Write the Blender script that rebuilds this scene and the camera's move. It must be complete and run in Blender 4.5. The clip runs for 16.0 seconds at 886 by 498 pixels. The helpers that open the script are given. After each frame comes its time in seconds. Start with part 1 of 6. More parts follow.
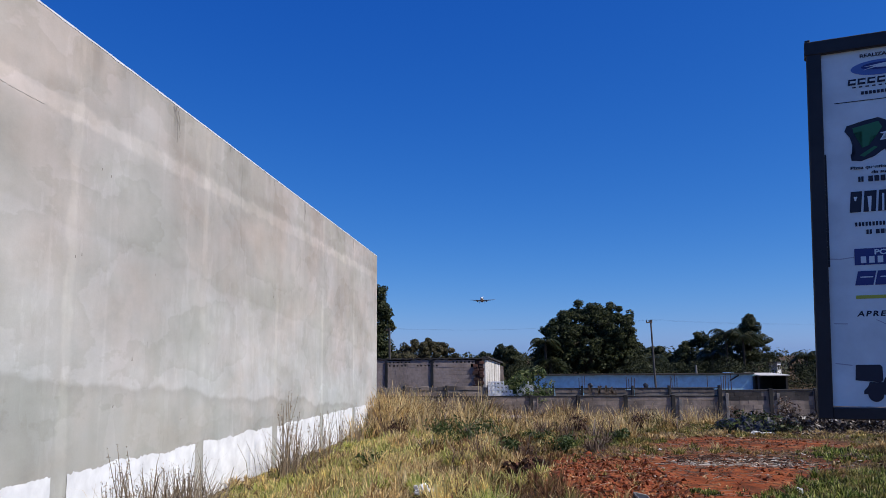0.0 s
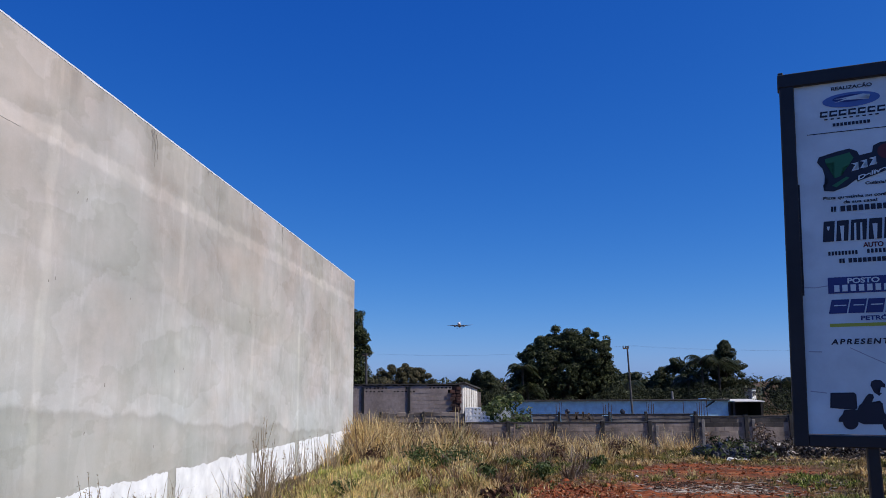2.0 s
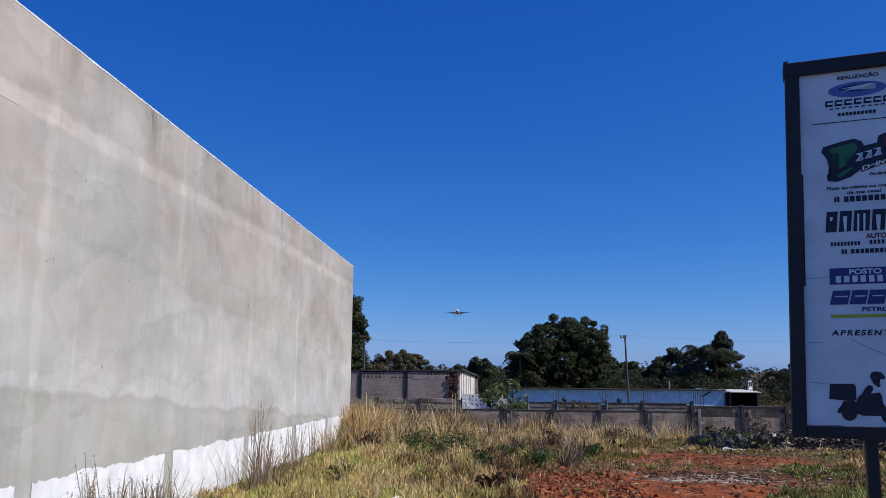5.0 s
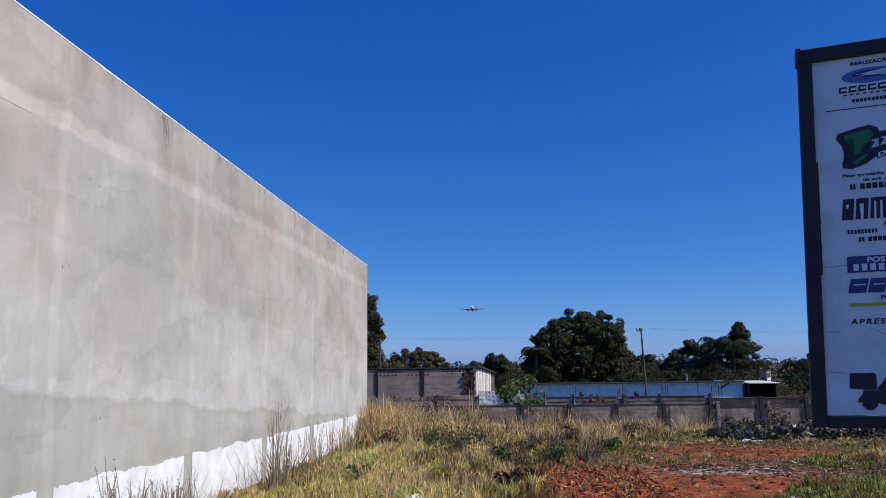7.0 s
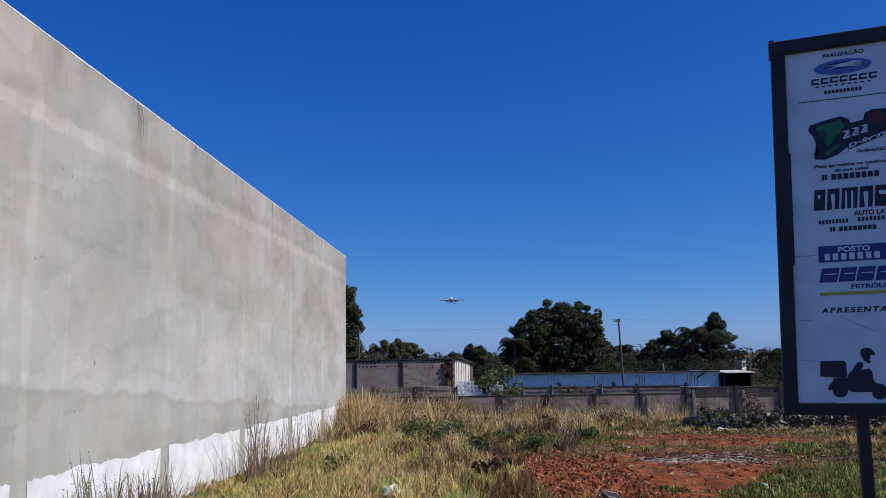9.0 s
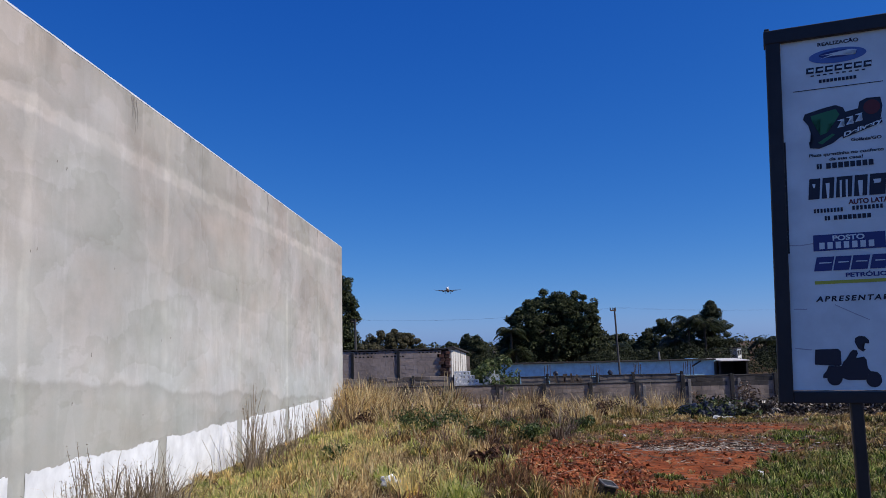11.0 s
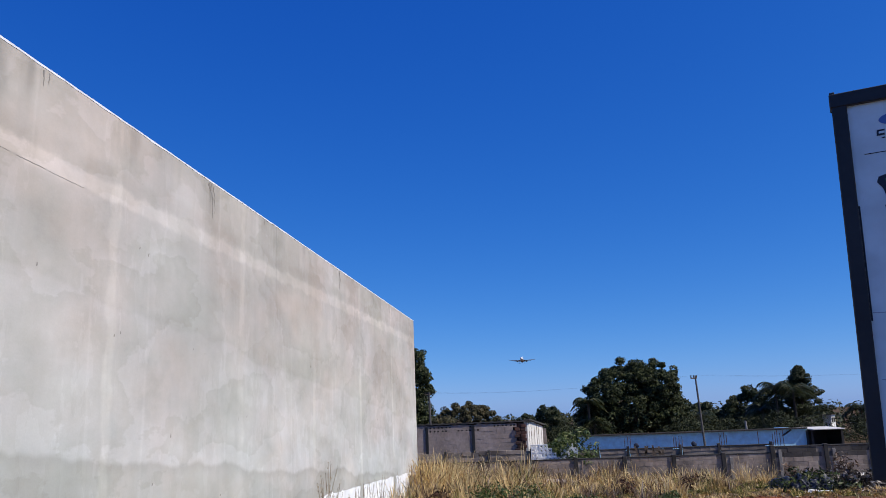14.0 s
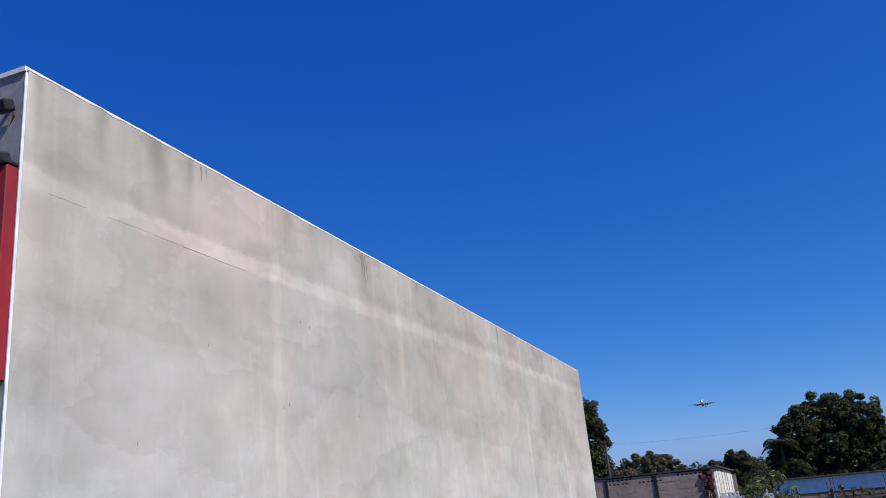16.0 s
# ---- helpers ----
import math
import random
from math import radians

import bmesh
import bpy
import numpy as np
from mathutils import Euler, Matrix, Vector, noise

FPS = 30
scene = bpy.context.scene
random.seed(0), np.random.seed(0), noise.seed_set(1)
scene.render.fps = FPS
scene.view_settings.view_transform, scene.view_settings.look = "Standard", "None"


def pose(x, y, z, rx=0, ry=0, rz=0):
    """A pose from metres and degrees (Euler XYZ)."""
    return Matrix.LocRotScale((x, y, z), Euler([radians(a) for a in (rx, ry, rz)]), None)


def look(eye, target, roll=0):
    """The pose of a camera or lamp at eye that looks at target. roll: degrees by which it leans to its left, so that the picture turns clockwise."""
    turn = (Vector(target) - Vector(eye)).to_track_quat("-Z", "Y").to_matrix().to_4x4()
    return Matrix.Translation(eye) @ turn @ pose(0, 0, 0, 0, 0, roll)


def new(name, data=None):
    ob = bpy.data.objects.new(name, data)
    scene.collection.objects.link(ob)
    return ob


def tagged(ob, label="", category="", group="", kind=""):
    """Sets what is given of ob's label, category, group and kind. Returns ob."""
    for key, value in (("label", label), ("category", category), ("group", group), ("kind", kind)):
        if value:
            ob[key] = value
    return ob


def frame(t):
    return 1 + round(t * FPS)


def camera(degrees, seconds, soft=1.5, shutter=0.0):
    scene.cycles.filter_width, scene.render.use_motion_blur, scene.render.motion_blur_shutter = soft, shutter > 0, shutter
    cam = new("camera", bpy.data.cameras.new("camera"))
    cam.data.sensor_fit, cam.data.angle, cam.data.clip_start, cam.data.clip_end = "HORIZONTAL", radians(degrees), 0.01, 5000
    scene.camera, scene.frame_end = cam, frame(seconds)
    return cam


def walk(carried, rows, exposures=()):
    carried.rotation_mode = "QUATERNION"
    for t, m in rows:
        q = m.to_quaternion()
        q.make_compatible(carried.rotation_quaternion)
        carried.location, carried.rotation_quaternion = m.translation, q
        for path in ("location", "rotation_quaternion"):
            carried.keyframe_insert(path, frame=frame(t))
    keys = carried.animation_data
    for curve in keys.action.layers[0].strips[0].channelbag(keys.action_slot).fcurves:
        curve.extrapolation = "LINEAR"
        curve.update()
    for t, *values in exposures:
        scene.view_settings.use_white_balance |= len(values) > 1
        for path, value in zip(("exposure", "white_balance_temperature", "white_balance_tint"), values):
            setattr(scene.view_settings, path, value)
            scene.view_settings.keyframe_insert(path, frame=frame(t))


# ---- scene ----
# Camera: a hand-held phone, standing on an empty lot; seconds, place, yaw to the left, pitch, roll.
cam = camera(58.43, 16.0, soft=0.85)
PATH = [
    (0, -0.000, -0.000, 1.600, 5.65, 7.81, -0.46),
    (0.5, -0.006, -0.012, 1.602, 5.48, 9.15, -0.45),
    (1, -0.013, -0.006, 1.602, 4.68, 9.11, -0.07),
    (1.5, -0.013, -0.005, 1.600, 4.33, 9.11, 0.16),
    (2, -0.012, -0.009, 1.612, 4.00, 9.60, -0.37),
    (2.5, -0.014, -0.003, 1.606, 3.96, 8.39, -0.21),
    (3, -0.007, 0.013, 1.606, 3.70, 7.96, -0.28),
    (5.5, -0.024, 0.029, 1.604, 4.06, 8.74, 0.58),
    (6, -0.024, 0.030, 1.607, 4.80, 8.51, -0.03),
    (6.5, -0.013, 0.045, 1.607, 5.06, 8.42, -0.66),
    (7, -0.017, 0.046, 1.607, 4.92, 8.46, -0.75),
    (7.5, -0.018, 0.044, 1.611, 4.51, 8.05, -0.60),
    (8, -0.016, 0.040, 1.608, 4.51, 7.58, -0.63),
    (8.5, -0.019, 0.027, 1.604, 3.98, 7.10, -1.23),
    (9, 0.001, 0.046, 1.598, 3.40, 7.81, -1.01),
    (11.5, 0.002, 0.036, 1.606, 3.12, 7.00, -1.42),
    (12, 0.003, 0.020, 1.609, 3.90, 7.17, -1.55),
    (12.5, 0.014, 0.031, 1.613, 3.23, 6.79, -1.62),
    (13, 0.018, 0.029, 1.617, 4.40, 8.52, -2.25),
    (13.5, 0.021, 0.015, 1.637, 5.17, 9.64, -1.48),
    (14, 0.053, 0.013, 1.652, 8.19, 12.32, -2.29),
    (14.5, 0.055, 0.027, 1.653, 11.77, 14.50, -3.17),
    (15, 0.154, 0.070, 1.676, 13.74, 16.56, -3.38),
    (15.5, 0.174, 0.136, 1.634, 17.68, 16.19, -4.13),
    (16, 0.187, 0.116, 1.600, 19.54, 17.07, -5.74),
]


def aim(x, y, z, yaw, pitch, roll):
    return Matrix.Translation((x, y, z)) @ pose(0, 0, 0, 0, 0, yaw) @ pose(0, 0, 0, 90 + pitch) @ pose(0, 0, 0, 0, 0, roll)


# the phone's own exposure drifts a little
EXPOSURE = [(0, 0.3), (7.5, 0.31), (8.0, 0.33), (8.5, 0.17), (11.5, 0.2), (12.0, 0.19), (12.5, 0.17), (13.0, 0.19), (13.5, 0.34), (14.0, 0.44), (14.5, 0.56), (15.5, 0.56), (16.0, 0.38)]
walk(cam, [(row[0], aim(*row[1:])) for row in PATH], EXPOSURE)

# World and sun: clear winter sky, sun to the right of the lot, grazing the walls that face the street.
SUN_EL, SUN_AZ = radians(47), radians(-16)
sun_dir = Vector((math.cos(SUN_EL) * math.cos(SUN_AZ), math.cos(SUN_EL) * math.sin(SUN_AZ), math.sin(SUN_EL)))
world = bpy.data.worlds.new("clear_sky")
world.use_nodes = True
scene.world = world
wn, wl = world.node_tree.nodes, world.node_tree.links
sky = wn.new("ShaderNodeTexSky")
sky.sky_type, sky.sun_disc = "NISHITA", False
sky.sun_elevation, sky.sun_rotation = SUN_EL, radians(90) - SUN_AZ
sky.altitude, sky.air_density, sky.dust_density, sky.ozone_density = 750, 0.6, 1.0, 2.0
# the deep blue of dry winter air: each channel of the sky is deepened on its own
split, join = wn.new("ShaderNodeSeparateColor"), wn.new("ShaderNodeCombineColor")
wl.new(sky.outputs[0], split.inputs[0])
for channel, (power, gain) in enumerate(((1.82, 0.228), (1.0, 0.905), (0.5, 3.4))):
    p, g = wn.new("ShaderNodeMath"), wn.new("ShaderNodeMath")
    p.operation, g.operation = "POWER", "MULTIPLY"
    p.inputs[1].default_value, g.inputs[1].default_value = power, gain
    wl.new(split.outputs[channel], p.inputs[0])
    wl.new(p.outputs[0], g.inputs[0])
    wl.new(g.outputs[0], join.inputs[channel])
wl.new(join.outputs[0], wn["Background"].inputs[0])
wn["Background"].inputs[1].default_value = 0.07
sun = new("sun", bpy.data.lights.new("sun", "SUN"))
sun.data.energy, sun.data.angle, sun.data.color = 3.6, radians(0.53), (1.0, 0.95, 0.88)
sun.matrix_world = look((0, 0, 60), Vector((0, 0, 60)) - sun_dir)


# ---- materials ----
def nodes_of(name):
    m = bpy.data.materials.new(name)
    m.use_nodes = True
    return m, m.node_tree.nodes, m.node_tree.links, m.node_tree.nodes["Principled BSDF"]


def position(n, l, scale):
    g, mp = n.new("ShaderNodeNewGeometry"), n.new("ShaderNodeMapping")
    mp.inputs["Scale"].default_value = scale
    l.new(g.outputs["Position"], mp.inputs["Vector"])
    return mp.outputs[0]


def noise_tex(n, l, scale, detail=4.0, stretch=(1, 1, 1), rough=0.55):
    t = n.new("ShaderNodeTexNoise")
    t.inputs["Scale"].default_value, t.inputs["Detail"].default_value, t.inputs["Roughness"].default_value = scale, detail, rough
    l.new(position(n, l, stretch), t.inputs["Vector"])
    return t.outputs["Fac"]


def ramp(n, l, fac, stops):
    r = n.new("ShaderNodeValToRGB")
    while len(r.color_ramp.elements) < len(stops):
        r.color_ramp.elements.new(0.5)
    for e, (p, c) in zip(r.color_ramp.elements, stops):
        e.position, e.color = p, (*c, 1) if len(c) == 3 else c
    l.new(fac, r.inputs[0])
    return r.outputs[0]


def blend(n, l, fac, a, b, mode="MIX"):
    x = n.new("ShaderNodeMix")
    x.data_type, x.blend_type = "RGBA", mode
    for sock, v in ((x.inputs[0], fac), (x.inputs[6], a), (x.inputs[7], b)):
        if isinstance(v, (int, float)):
            sock.default_value = v
        elif isinstance(v, tuple):
            sock.default_value = (*v, 1)
        else:
            l.new(v, sock)
    return x.outputs[2]


def bump(n, l, bsdf, height, strength, distance=0.02):
    b = n.new("ShaderNodeBump")
    b.inputs["Strength"].default_value, b.inputs["Distance"].default_value = strength, distance
    l.new(height, b.inputs["Height"])
    l.new(b.outputs[0], bsdf.inputs["Normal"])


def worn(name, light, dark, rough=0.8, big=0.8, fine=14.0, metal=0.0, relief=0.3, spread=0.0):
    """A surface of two near tones, mottled at two scales, with fine relief; spread varies it from piece to piece."""
    m, n, l, b = nodes_of(name)
    c = blend(n, l, ramp(n, l, noise_tex(n, l, big), ((0.35, (0, 0, 0)), (0.65, (1, 1, 1)))), light, dark)
    g = noise_tex(n, l, fine, 6)
    c = blend(n, l, 0.5, c, ramp(n, l, g, ((0.3, (0.55, 0.55, 0.55)), (0.7, (1.1, 1.1, 1.1)))), "MULTIPLY")
    if spread:
        o = n.new("ShaderNodeObjectInfo")
        c = blend(n, l, spread, c, ramp(n, l, o.outputs["Random"], ((0, (0.5, 0.5, 0.52)), (1, (1.25, 1.2, 1.15)))), "MULTIPLY")
    l.new(c, b.inputs["Base Color"])
    b.inputs["Roughness"].default_value, b.inputs["Metallic"].default_value = rough, metal
    bump(n, l, b, g, relief, 0.01)
    return m


def islands(name, stops, rough=0.7, through_light=0.35, patch=None, clump=0.5):
    """Leaves and blades: a tone for each blade, with some light passing through."""
    m, n, l, b = nodes_of(name)
    g = n.new("ShaderNodeNewGeometry")
    c = ramp(n, l, g.outputs["Random Per Island"], stops)
    c = blend(n, l, 0.45, c, ramp(n, l, noise_tex(n, l, 0.7), ((0.3, (0.5, 0.5, 0.45)), (0.7, (1.2, 1.15, 1.0)))), "MULTIPLY")
    if patch:
        # withered patches, a stride or two across
        old = blend(n, l, 1.0, patch, ramp(n, l, g.outputs["Random Per Island"], ((0, (0.3, 0.28, 0.27)), (0.5, (0.9, 0.9, 0.9)), (1, (1.7, 1.65, 1.55)))), "MULTIPLY")
        c = blend(n, l, ramp(n, l, noise_tex(n, l, 1.1, 4), ((0.44, (0, 0, 0)), (0.6, (0.85, 0.85, 0.85)))), c, old)
        c = blend(n, l, clump, c, ramp(n, l, noise_tex(n, l, 4.5, 3), ((0.34, (0.42, 0.42, 0.42)), (0.62, (1.4, 1.38, 1.3)))), "MULTIPLY")
    l.new(c, b.inputs["Base Color"])
    b.inputs["Roughness"].default_value = rough
    b.inputs["Specular IOR Level"].default_value = 0.25
    t, mix = n.new("ShaderNodeBsdfTranslucent"), n.new("ShaderNodeMixShader")
    l.new(c, t.inputs[0])
    mix.inputs[0].default_value = through_light
    l.new(b.outputs[0], mix.inputs[1])
    l.new(t.outputs[0], mix.inputs[2])
    l.new(mix.outputs[0], n["Material Output"].inputs[0])
    return m


def render_wall(name):
    """Cement render put on in lifts: cool pale grey low and midway, warmer above, with wavy seams between the batches,
    trowel clouds, rain streaks under the coping, pits and fine grit."""
    m, n, l, b = nodes_of(name)
    xyz = n.new("ShaderNodeSeparateXYZ")
    l.new(position(n, l, (1, 1, 1)), xyz.inputs[0])

    # the lifts run down with the ground, away from the street
    fall = n.new("ShaderNodeMath")
    fall.operation = "MULTIPLY_ADD"
    fall.inputs[1].default_value = 0.075
    l.new(xyz.outputs["Y"], fall.inputs[0])
    level = n.new("ShaderNodeMath")
    level.operation = "SUBTRACT"
    level.inputs[1].default_value = 0.075 * 11.5
    l.new(xyz.outputs["Z"], level.inputs[0])
    l.new(level.outputs[0], fall.inputs[2])

    def math_node(kind, a, b):
        q = n.new("ShaderNodeMath")
        q.operation = kind
        for sock, v in zip(q.inputs, (a, b)):
            if isinstance(v, (int, float)):
                sock.default_value = v
            elif v is not None:
                l.new(v, sock)
        return q.outputs[0]

    def near(distance, full, none):
        r = n.new("ShaderNodeMapRange")
        r.interpolation_type = "SMOOTHSTEP"
        r.inputs["From Min"].default_value, r.inputs["From Max"].default_value = none, full
        l.new(distance, r.inputs["Value"])
        return r.outputs[0]

    def lifts(wave, size, offset, slope=True):
        w = n.new("ShaderNodeMath")
        w.operation = "MULTIPLY_ADD"
        l.new(noise_tex(n, l, wave, 5, (1, 1, 0.25), 0.6), w.inputs[0])
        w.inputs[1].default_value = size
        l.new(fall.outputs[0] if slope else xyz.outputs["Z"], w.inputs[2])
        r = n.new("ShaderNodeMapRange")
        r.inputs["From Min"].default_value, r.inputs["From Max"].default_value = -2.0 + offset, 6.0 + offset
        l.new(w.outputs[0], r.inputs["Value"])
        return r.outputs[0]

    k = 0.915
    c = ramp(n, l, lifts(0.4, 0.9, 0.45), (
        (0.0, (0.46 * k, 0.465 * k, 0.435 * k)), (0.378, (0.47 * k, 0.475 * k, 0.445 * k)), (0.394, (0.435 * k, 0.437 * k, 0.41 * k)), (0.403, (0.55 * k, 0.557 * k, 0.54 * k)),
        (0.5, (0.545 * k, 0.545 * k, 0.525 * k)), (0.585, (0.53 * k, 0.522 * k, 0.498 * k)), (0.648, (0.54 * k, 0.529 * k, 0.505 * k)), (0.656, (0.497 * k, 0.487 * k, 0.455 * k)), (0.672, (0.515 * k, 0.503 * k, 0.468 * k)),
        (0.82, (0.513 * k, 0.489 * k, 0.456 * k)), (1.0, (0.49 * k, 0.46 * k, 0.424 * k))))
    warm = ramp(n, l, noise_tex(n, l, 0.3, 4, (1, 1, 1.3)), ((0.4, (1, 1, 1)), (0.62, (1.015, 0.992, 0.945))))
    c = blend(n, l, 0.8, c, warm, "MULTIPLY")
    hue = ramp(n, l, noise_tex(n, l, 0.55, 4, (1, 0.7, 1)), ((0.36, (0.972, 1.0, 0.99)), (0.5, (1, 1, 1)), (0.64, (1.035, 0.985, 0.965))))
    c = blend(n, l, 1.0, c, hue, "MULTIPLY")
    clouds = ramp(n, l, noise_tex(n, l, 1.0, 8, (1, 0.6, 0.85), 0.62), ((0.3, (0.8, 0.805, 0.79)), (0.42, (0.93, 0.93, 0.92)), (0.52, (1.0, 1.0, 1.0)), (0.6, (1.07, 1.07, 1.075)), (0.72, (1.13, 1.135, 1.15))))
    c = blend(n, l, 1.0, c, clouds, "MULTIPLY")
    edges = ramp(n, l, noise_tex(n, l, 0.5, 8, (1, 0.5, 1.0), 0.55), ((0.0, (1.02, 1.02, 1.01)), (0.42, (0.98, 0.98, 0.97)), (0.474, (0.88, 0.88, 0.855)), (0.484, (1.03, 1.03, 1.04)), (0.58, (0.97, 0.965, 0.945)), (0.588, (1.06, 1.06, 1.065))))
    c = blend(n, l, 0.68, c, edges, "MULTIPLY")
    fingers = ramp(n, l, noise_tex(n, l, 1.3, 7, (1, 1, 0.38), 0.6), ((0.0, (1, 1, 1)), (0.4, (0.985, 0.985, 0.98)), (0.55, (0.955, 0.95, 0.935)), (0.562, (1.045, 1.045, 1.05)), (0.7, (1.01, 1.01, 1.01))))
    c = blend(n, l, 0.6, c, fingers, "MULTIPLY")
    broad = ramp(n, l, noise_tex(n, l, 0.33, 3, (1, 0.8, 1.3), 0.5), ((0.35, (0.86, 0.86, 0.85)), (0.5, (1, 1, 1)), (0.65, (1.08, 1.08, 1.09))))
    c = blend(n, l, 0.9, c, broad, "MULTIPLY")
    streaks = ramp(n, l, noise_tex(n, l, 1.8, 5, (1, 1, 0.1), 0.6), ((0.3, (0.82, 0.82, 0.8)), (0.5, (1, 1, 1)), (0.72, (1.1, 1.1, 1.11))))
    c = blend(n, l, 0.28, c, streaks, "MULTIPLY")
    drips = ramp(n, l, noise_tex(n, l, 4.5, 3, (1, 1, 0.035)), ((0.63, (1, 1, 1)), (0.7, (1.1, 1.1, 1.11))))
    c = blend(n, l, 0.5, c, drips, "MULTIPLY")
    # pale skims over the columns and the ring beam, broken and soft at the edges
    stray = math_node("MULTIPLY", math_node("SUBTRACT", noise_tex(n, l, 1.7, 4), 0.5), 0.32)
    bay = math_node("MULTIPLY_ADD", xyz.outputs["Y"], 6 / 26.15)
    bay.node.inputs[2].default_value = 0.5 - 5.29 * 6 / 26.15
    off = math_node("ABSOLUTE", math_node("ADD", math_node("MULTIPLY", math_node("SUBTRACT", math_node("FRACT", bay, None), 0.5), 26.15 / 6), stray), None)
    patchy = ramp(n, l, noise_tex(n, l, 0.8, 5, (1, 1, 0.7)), ((0.38, (0.15, 0.15, 0.15)), (0.58, (1, 1, 1))))
    c = blend(n, l, math_node("MULTIPLY", near(off, 0.06, 0.15), patchy), c, blend(n, l, 1.0, c, (1.13, 1.13, 1.12), "MULTIPLY"))
    rise = math_node("SUBTRACT", math_node("ADD", xyz.outputs["Z"], stray), 4.86)
    c = blend(n, l, math_node("MULTIPLY", near(math_node("ABSOLUTE", rise, None), 0.07, 0.16), math_node("ADD", math_node("MULTIPLY", patchy, 0.55), 0.45)), c, blend(n, l, 1.0, c, (1.2, 1.185, 1.175), "MULTIPLY"))
    c = blend(n, l, near(math_node("ABSOLUTE", math_node("ADD", rise, -0.26), None), 0.02, 0.2), c, blend(n, l, 1.0, c, (0.93, 0.925, 0.915), "MULTIPLY"))
    corner = near(math_node("ADD", xyz.outputs["Y"], math_node("MULTIPLY", stray, 0.4)), 5.42, 5.6)
    c = blend(n, l, corner, c, blend(n, l, 1.0, c, (1.1, 1.1, 1.11), "MULTIPLY"))
    runs = ramp(n, l, noise_tex(n, l, 1.15, 3, (1, 1, 0.04)), ((0.55, (0, 0, 0)), (0.66, (1, 1, 1))))
    reach = n.new("ShaderNodeMapRange")
    reach.inputs["To Max"].default_value = 0.3
    l.new(lifts(1.6, 0.8, 0.4, False), reach.inputs["Value"])
    reach.inputs["From Min"].default_value, reach.inputs["From Max"].default_value = 0.83, 0.99
    both = n.new("ShaderNodeMath")
    both.operation = "MULTIPLY"
    l.new(runs, both.inputs[0])
    l.new(reach.outputs[0], both.inputs[1])
    c = blend(n, l, both.outputs[0], c, (0.2, 0.195, 0.17))
    wander = noise_tex(n, l, 1.4, 3, (1, 1, 0.6))
    for spot, half, foot, depth in ((5.46, 0.13, 5.15, 0.5), (6.25, 0.2, 5.2, 0.35), (7.15, 0.28, 4.85, 0.65), (7.75, 0.14, 5.2, 0.4), (10.1, 0.2, 5.2, 0.35), (12.55, 0.12, 5.0, 0.5), (15.8, 0.07, 3.9, 0.35), (17.6, 0.22, 5.1, 0.3), (20.65, 0.1, 5.1, 0.5), (24.5, 0.3, 5.0, 0.3), (26.9, 0.14, 5.0, 0.35)):
        place = n.new("ShaderNodeMath")
        place.operation = "MULTIPLY_ADD"
        place.inputs[1].default_value = 0.35
        l.new(wander, place.inputs[0])
        l.new(xyz.outputs["Y"], place.inputs[2])
        gap = n.new("ShaderNodeMath")
        gap.operation = "SUBTRACT"
        gap.inputs[1].default_value = spot + 0.17
        l.new(place.outputs[0], gap.inputs[0])
        size = n.new("ShaderNodeMath")
        size.operation = "ABSOLUTE"
        l.new(gap.outputs[0], size.inputs[0])
        across, down = n.new("ShaderNodeMapRange"), n.new("ShaderNodeMapRange")
        across.interpolation_type = down.interpolation_type = "SMOOTHSTEP"
        across.inputs["From Min"].default_value, across.inputs["From Max"].default_value = half, 0.0
        l.new(size.outputs[0], across.inputs["Value"])
        down.inputs["From Min"].default_value, down.inputs["From Max"].default_value, down.inputs["To Max"].default_value = foot, 5.9, depth
        l.new(xyz.outputs["Z"], down.inputs["Value"])
        amount = n.new("ShaderNodeMath")
        amount.operation = "MULTIPLY"
        l.new(across.outputs[0], amount.inputs[0])
        l.new(down.outputs[0], amount.inputs[1])
        c = blend(n, l, amount.outputs[0], c, (0.19, 0.18, 0.155))
    pits = ramp(n, l, noise_tex(n, l, 5.5, 2, (1, 1, 0.45)), ((0.19, (0.4, 0.39, 0.36)), (0.23, (1, 1, 1))))
    c = blend(n, l, 0.8, c, pits, "MULTIPLY")
    grit = noise_tex(n, l, 40, 5)
    c = blend(n, l, 0.12, c, ramp(n, l, grit, ((0.3, (0.78, 0.78, 0.78)), (0.7, (1.15, 1.15, 1.15)))), "MULTIPLY")
    l.new(c, b.inputs["Base Color"])
    b.inputs["Roughness"].default_value = 0.9
    b.inputs["Specular IOR Level"].default_value = 0.2
    bump(n, l, b, blend(n, l, 0.08, noise_tex(n, l, 1.3, 6, (1, 1, 1), 0.55), grit), 0.3, 0.03)
    return m


M_RENDER = render_wall("cement_render")
M_STAIN = worn("rain_stain", (0.22, 0.2, 0.175), (0.3, 0.28, 0.25), 0.95, 3.0, 20)
M_LIME = worn("lime_paint", (0.9, 0.91, 0.92), (0.86, 0.87, 0.87), 0.85, 1.2, 3, relief=0.1)
M_CAP = worn("white_cap", (0.88, 0.89, 0.91), (0.8, 0.81, 0.83), 0.5, 2, 6)
M_FRONT = worn("grey_front_paint", (0.36, 0.36, 0.35), (0.32, 0.32, 0.31), 0.6)
M_RED = worn("red_sheet", (0.32, 0.02, 0.02), (0.26, 0.018, 0.02), 0.45, 1.2, 8, relief=0.1)
M_SHUTTER = worn("shutter_steel", (0.5, 0.52, 0.55), (0.42, 0.44, 0.47), 0.45, 1, 9, 0.6)
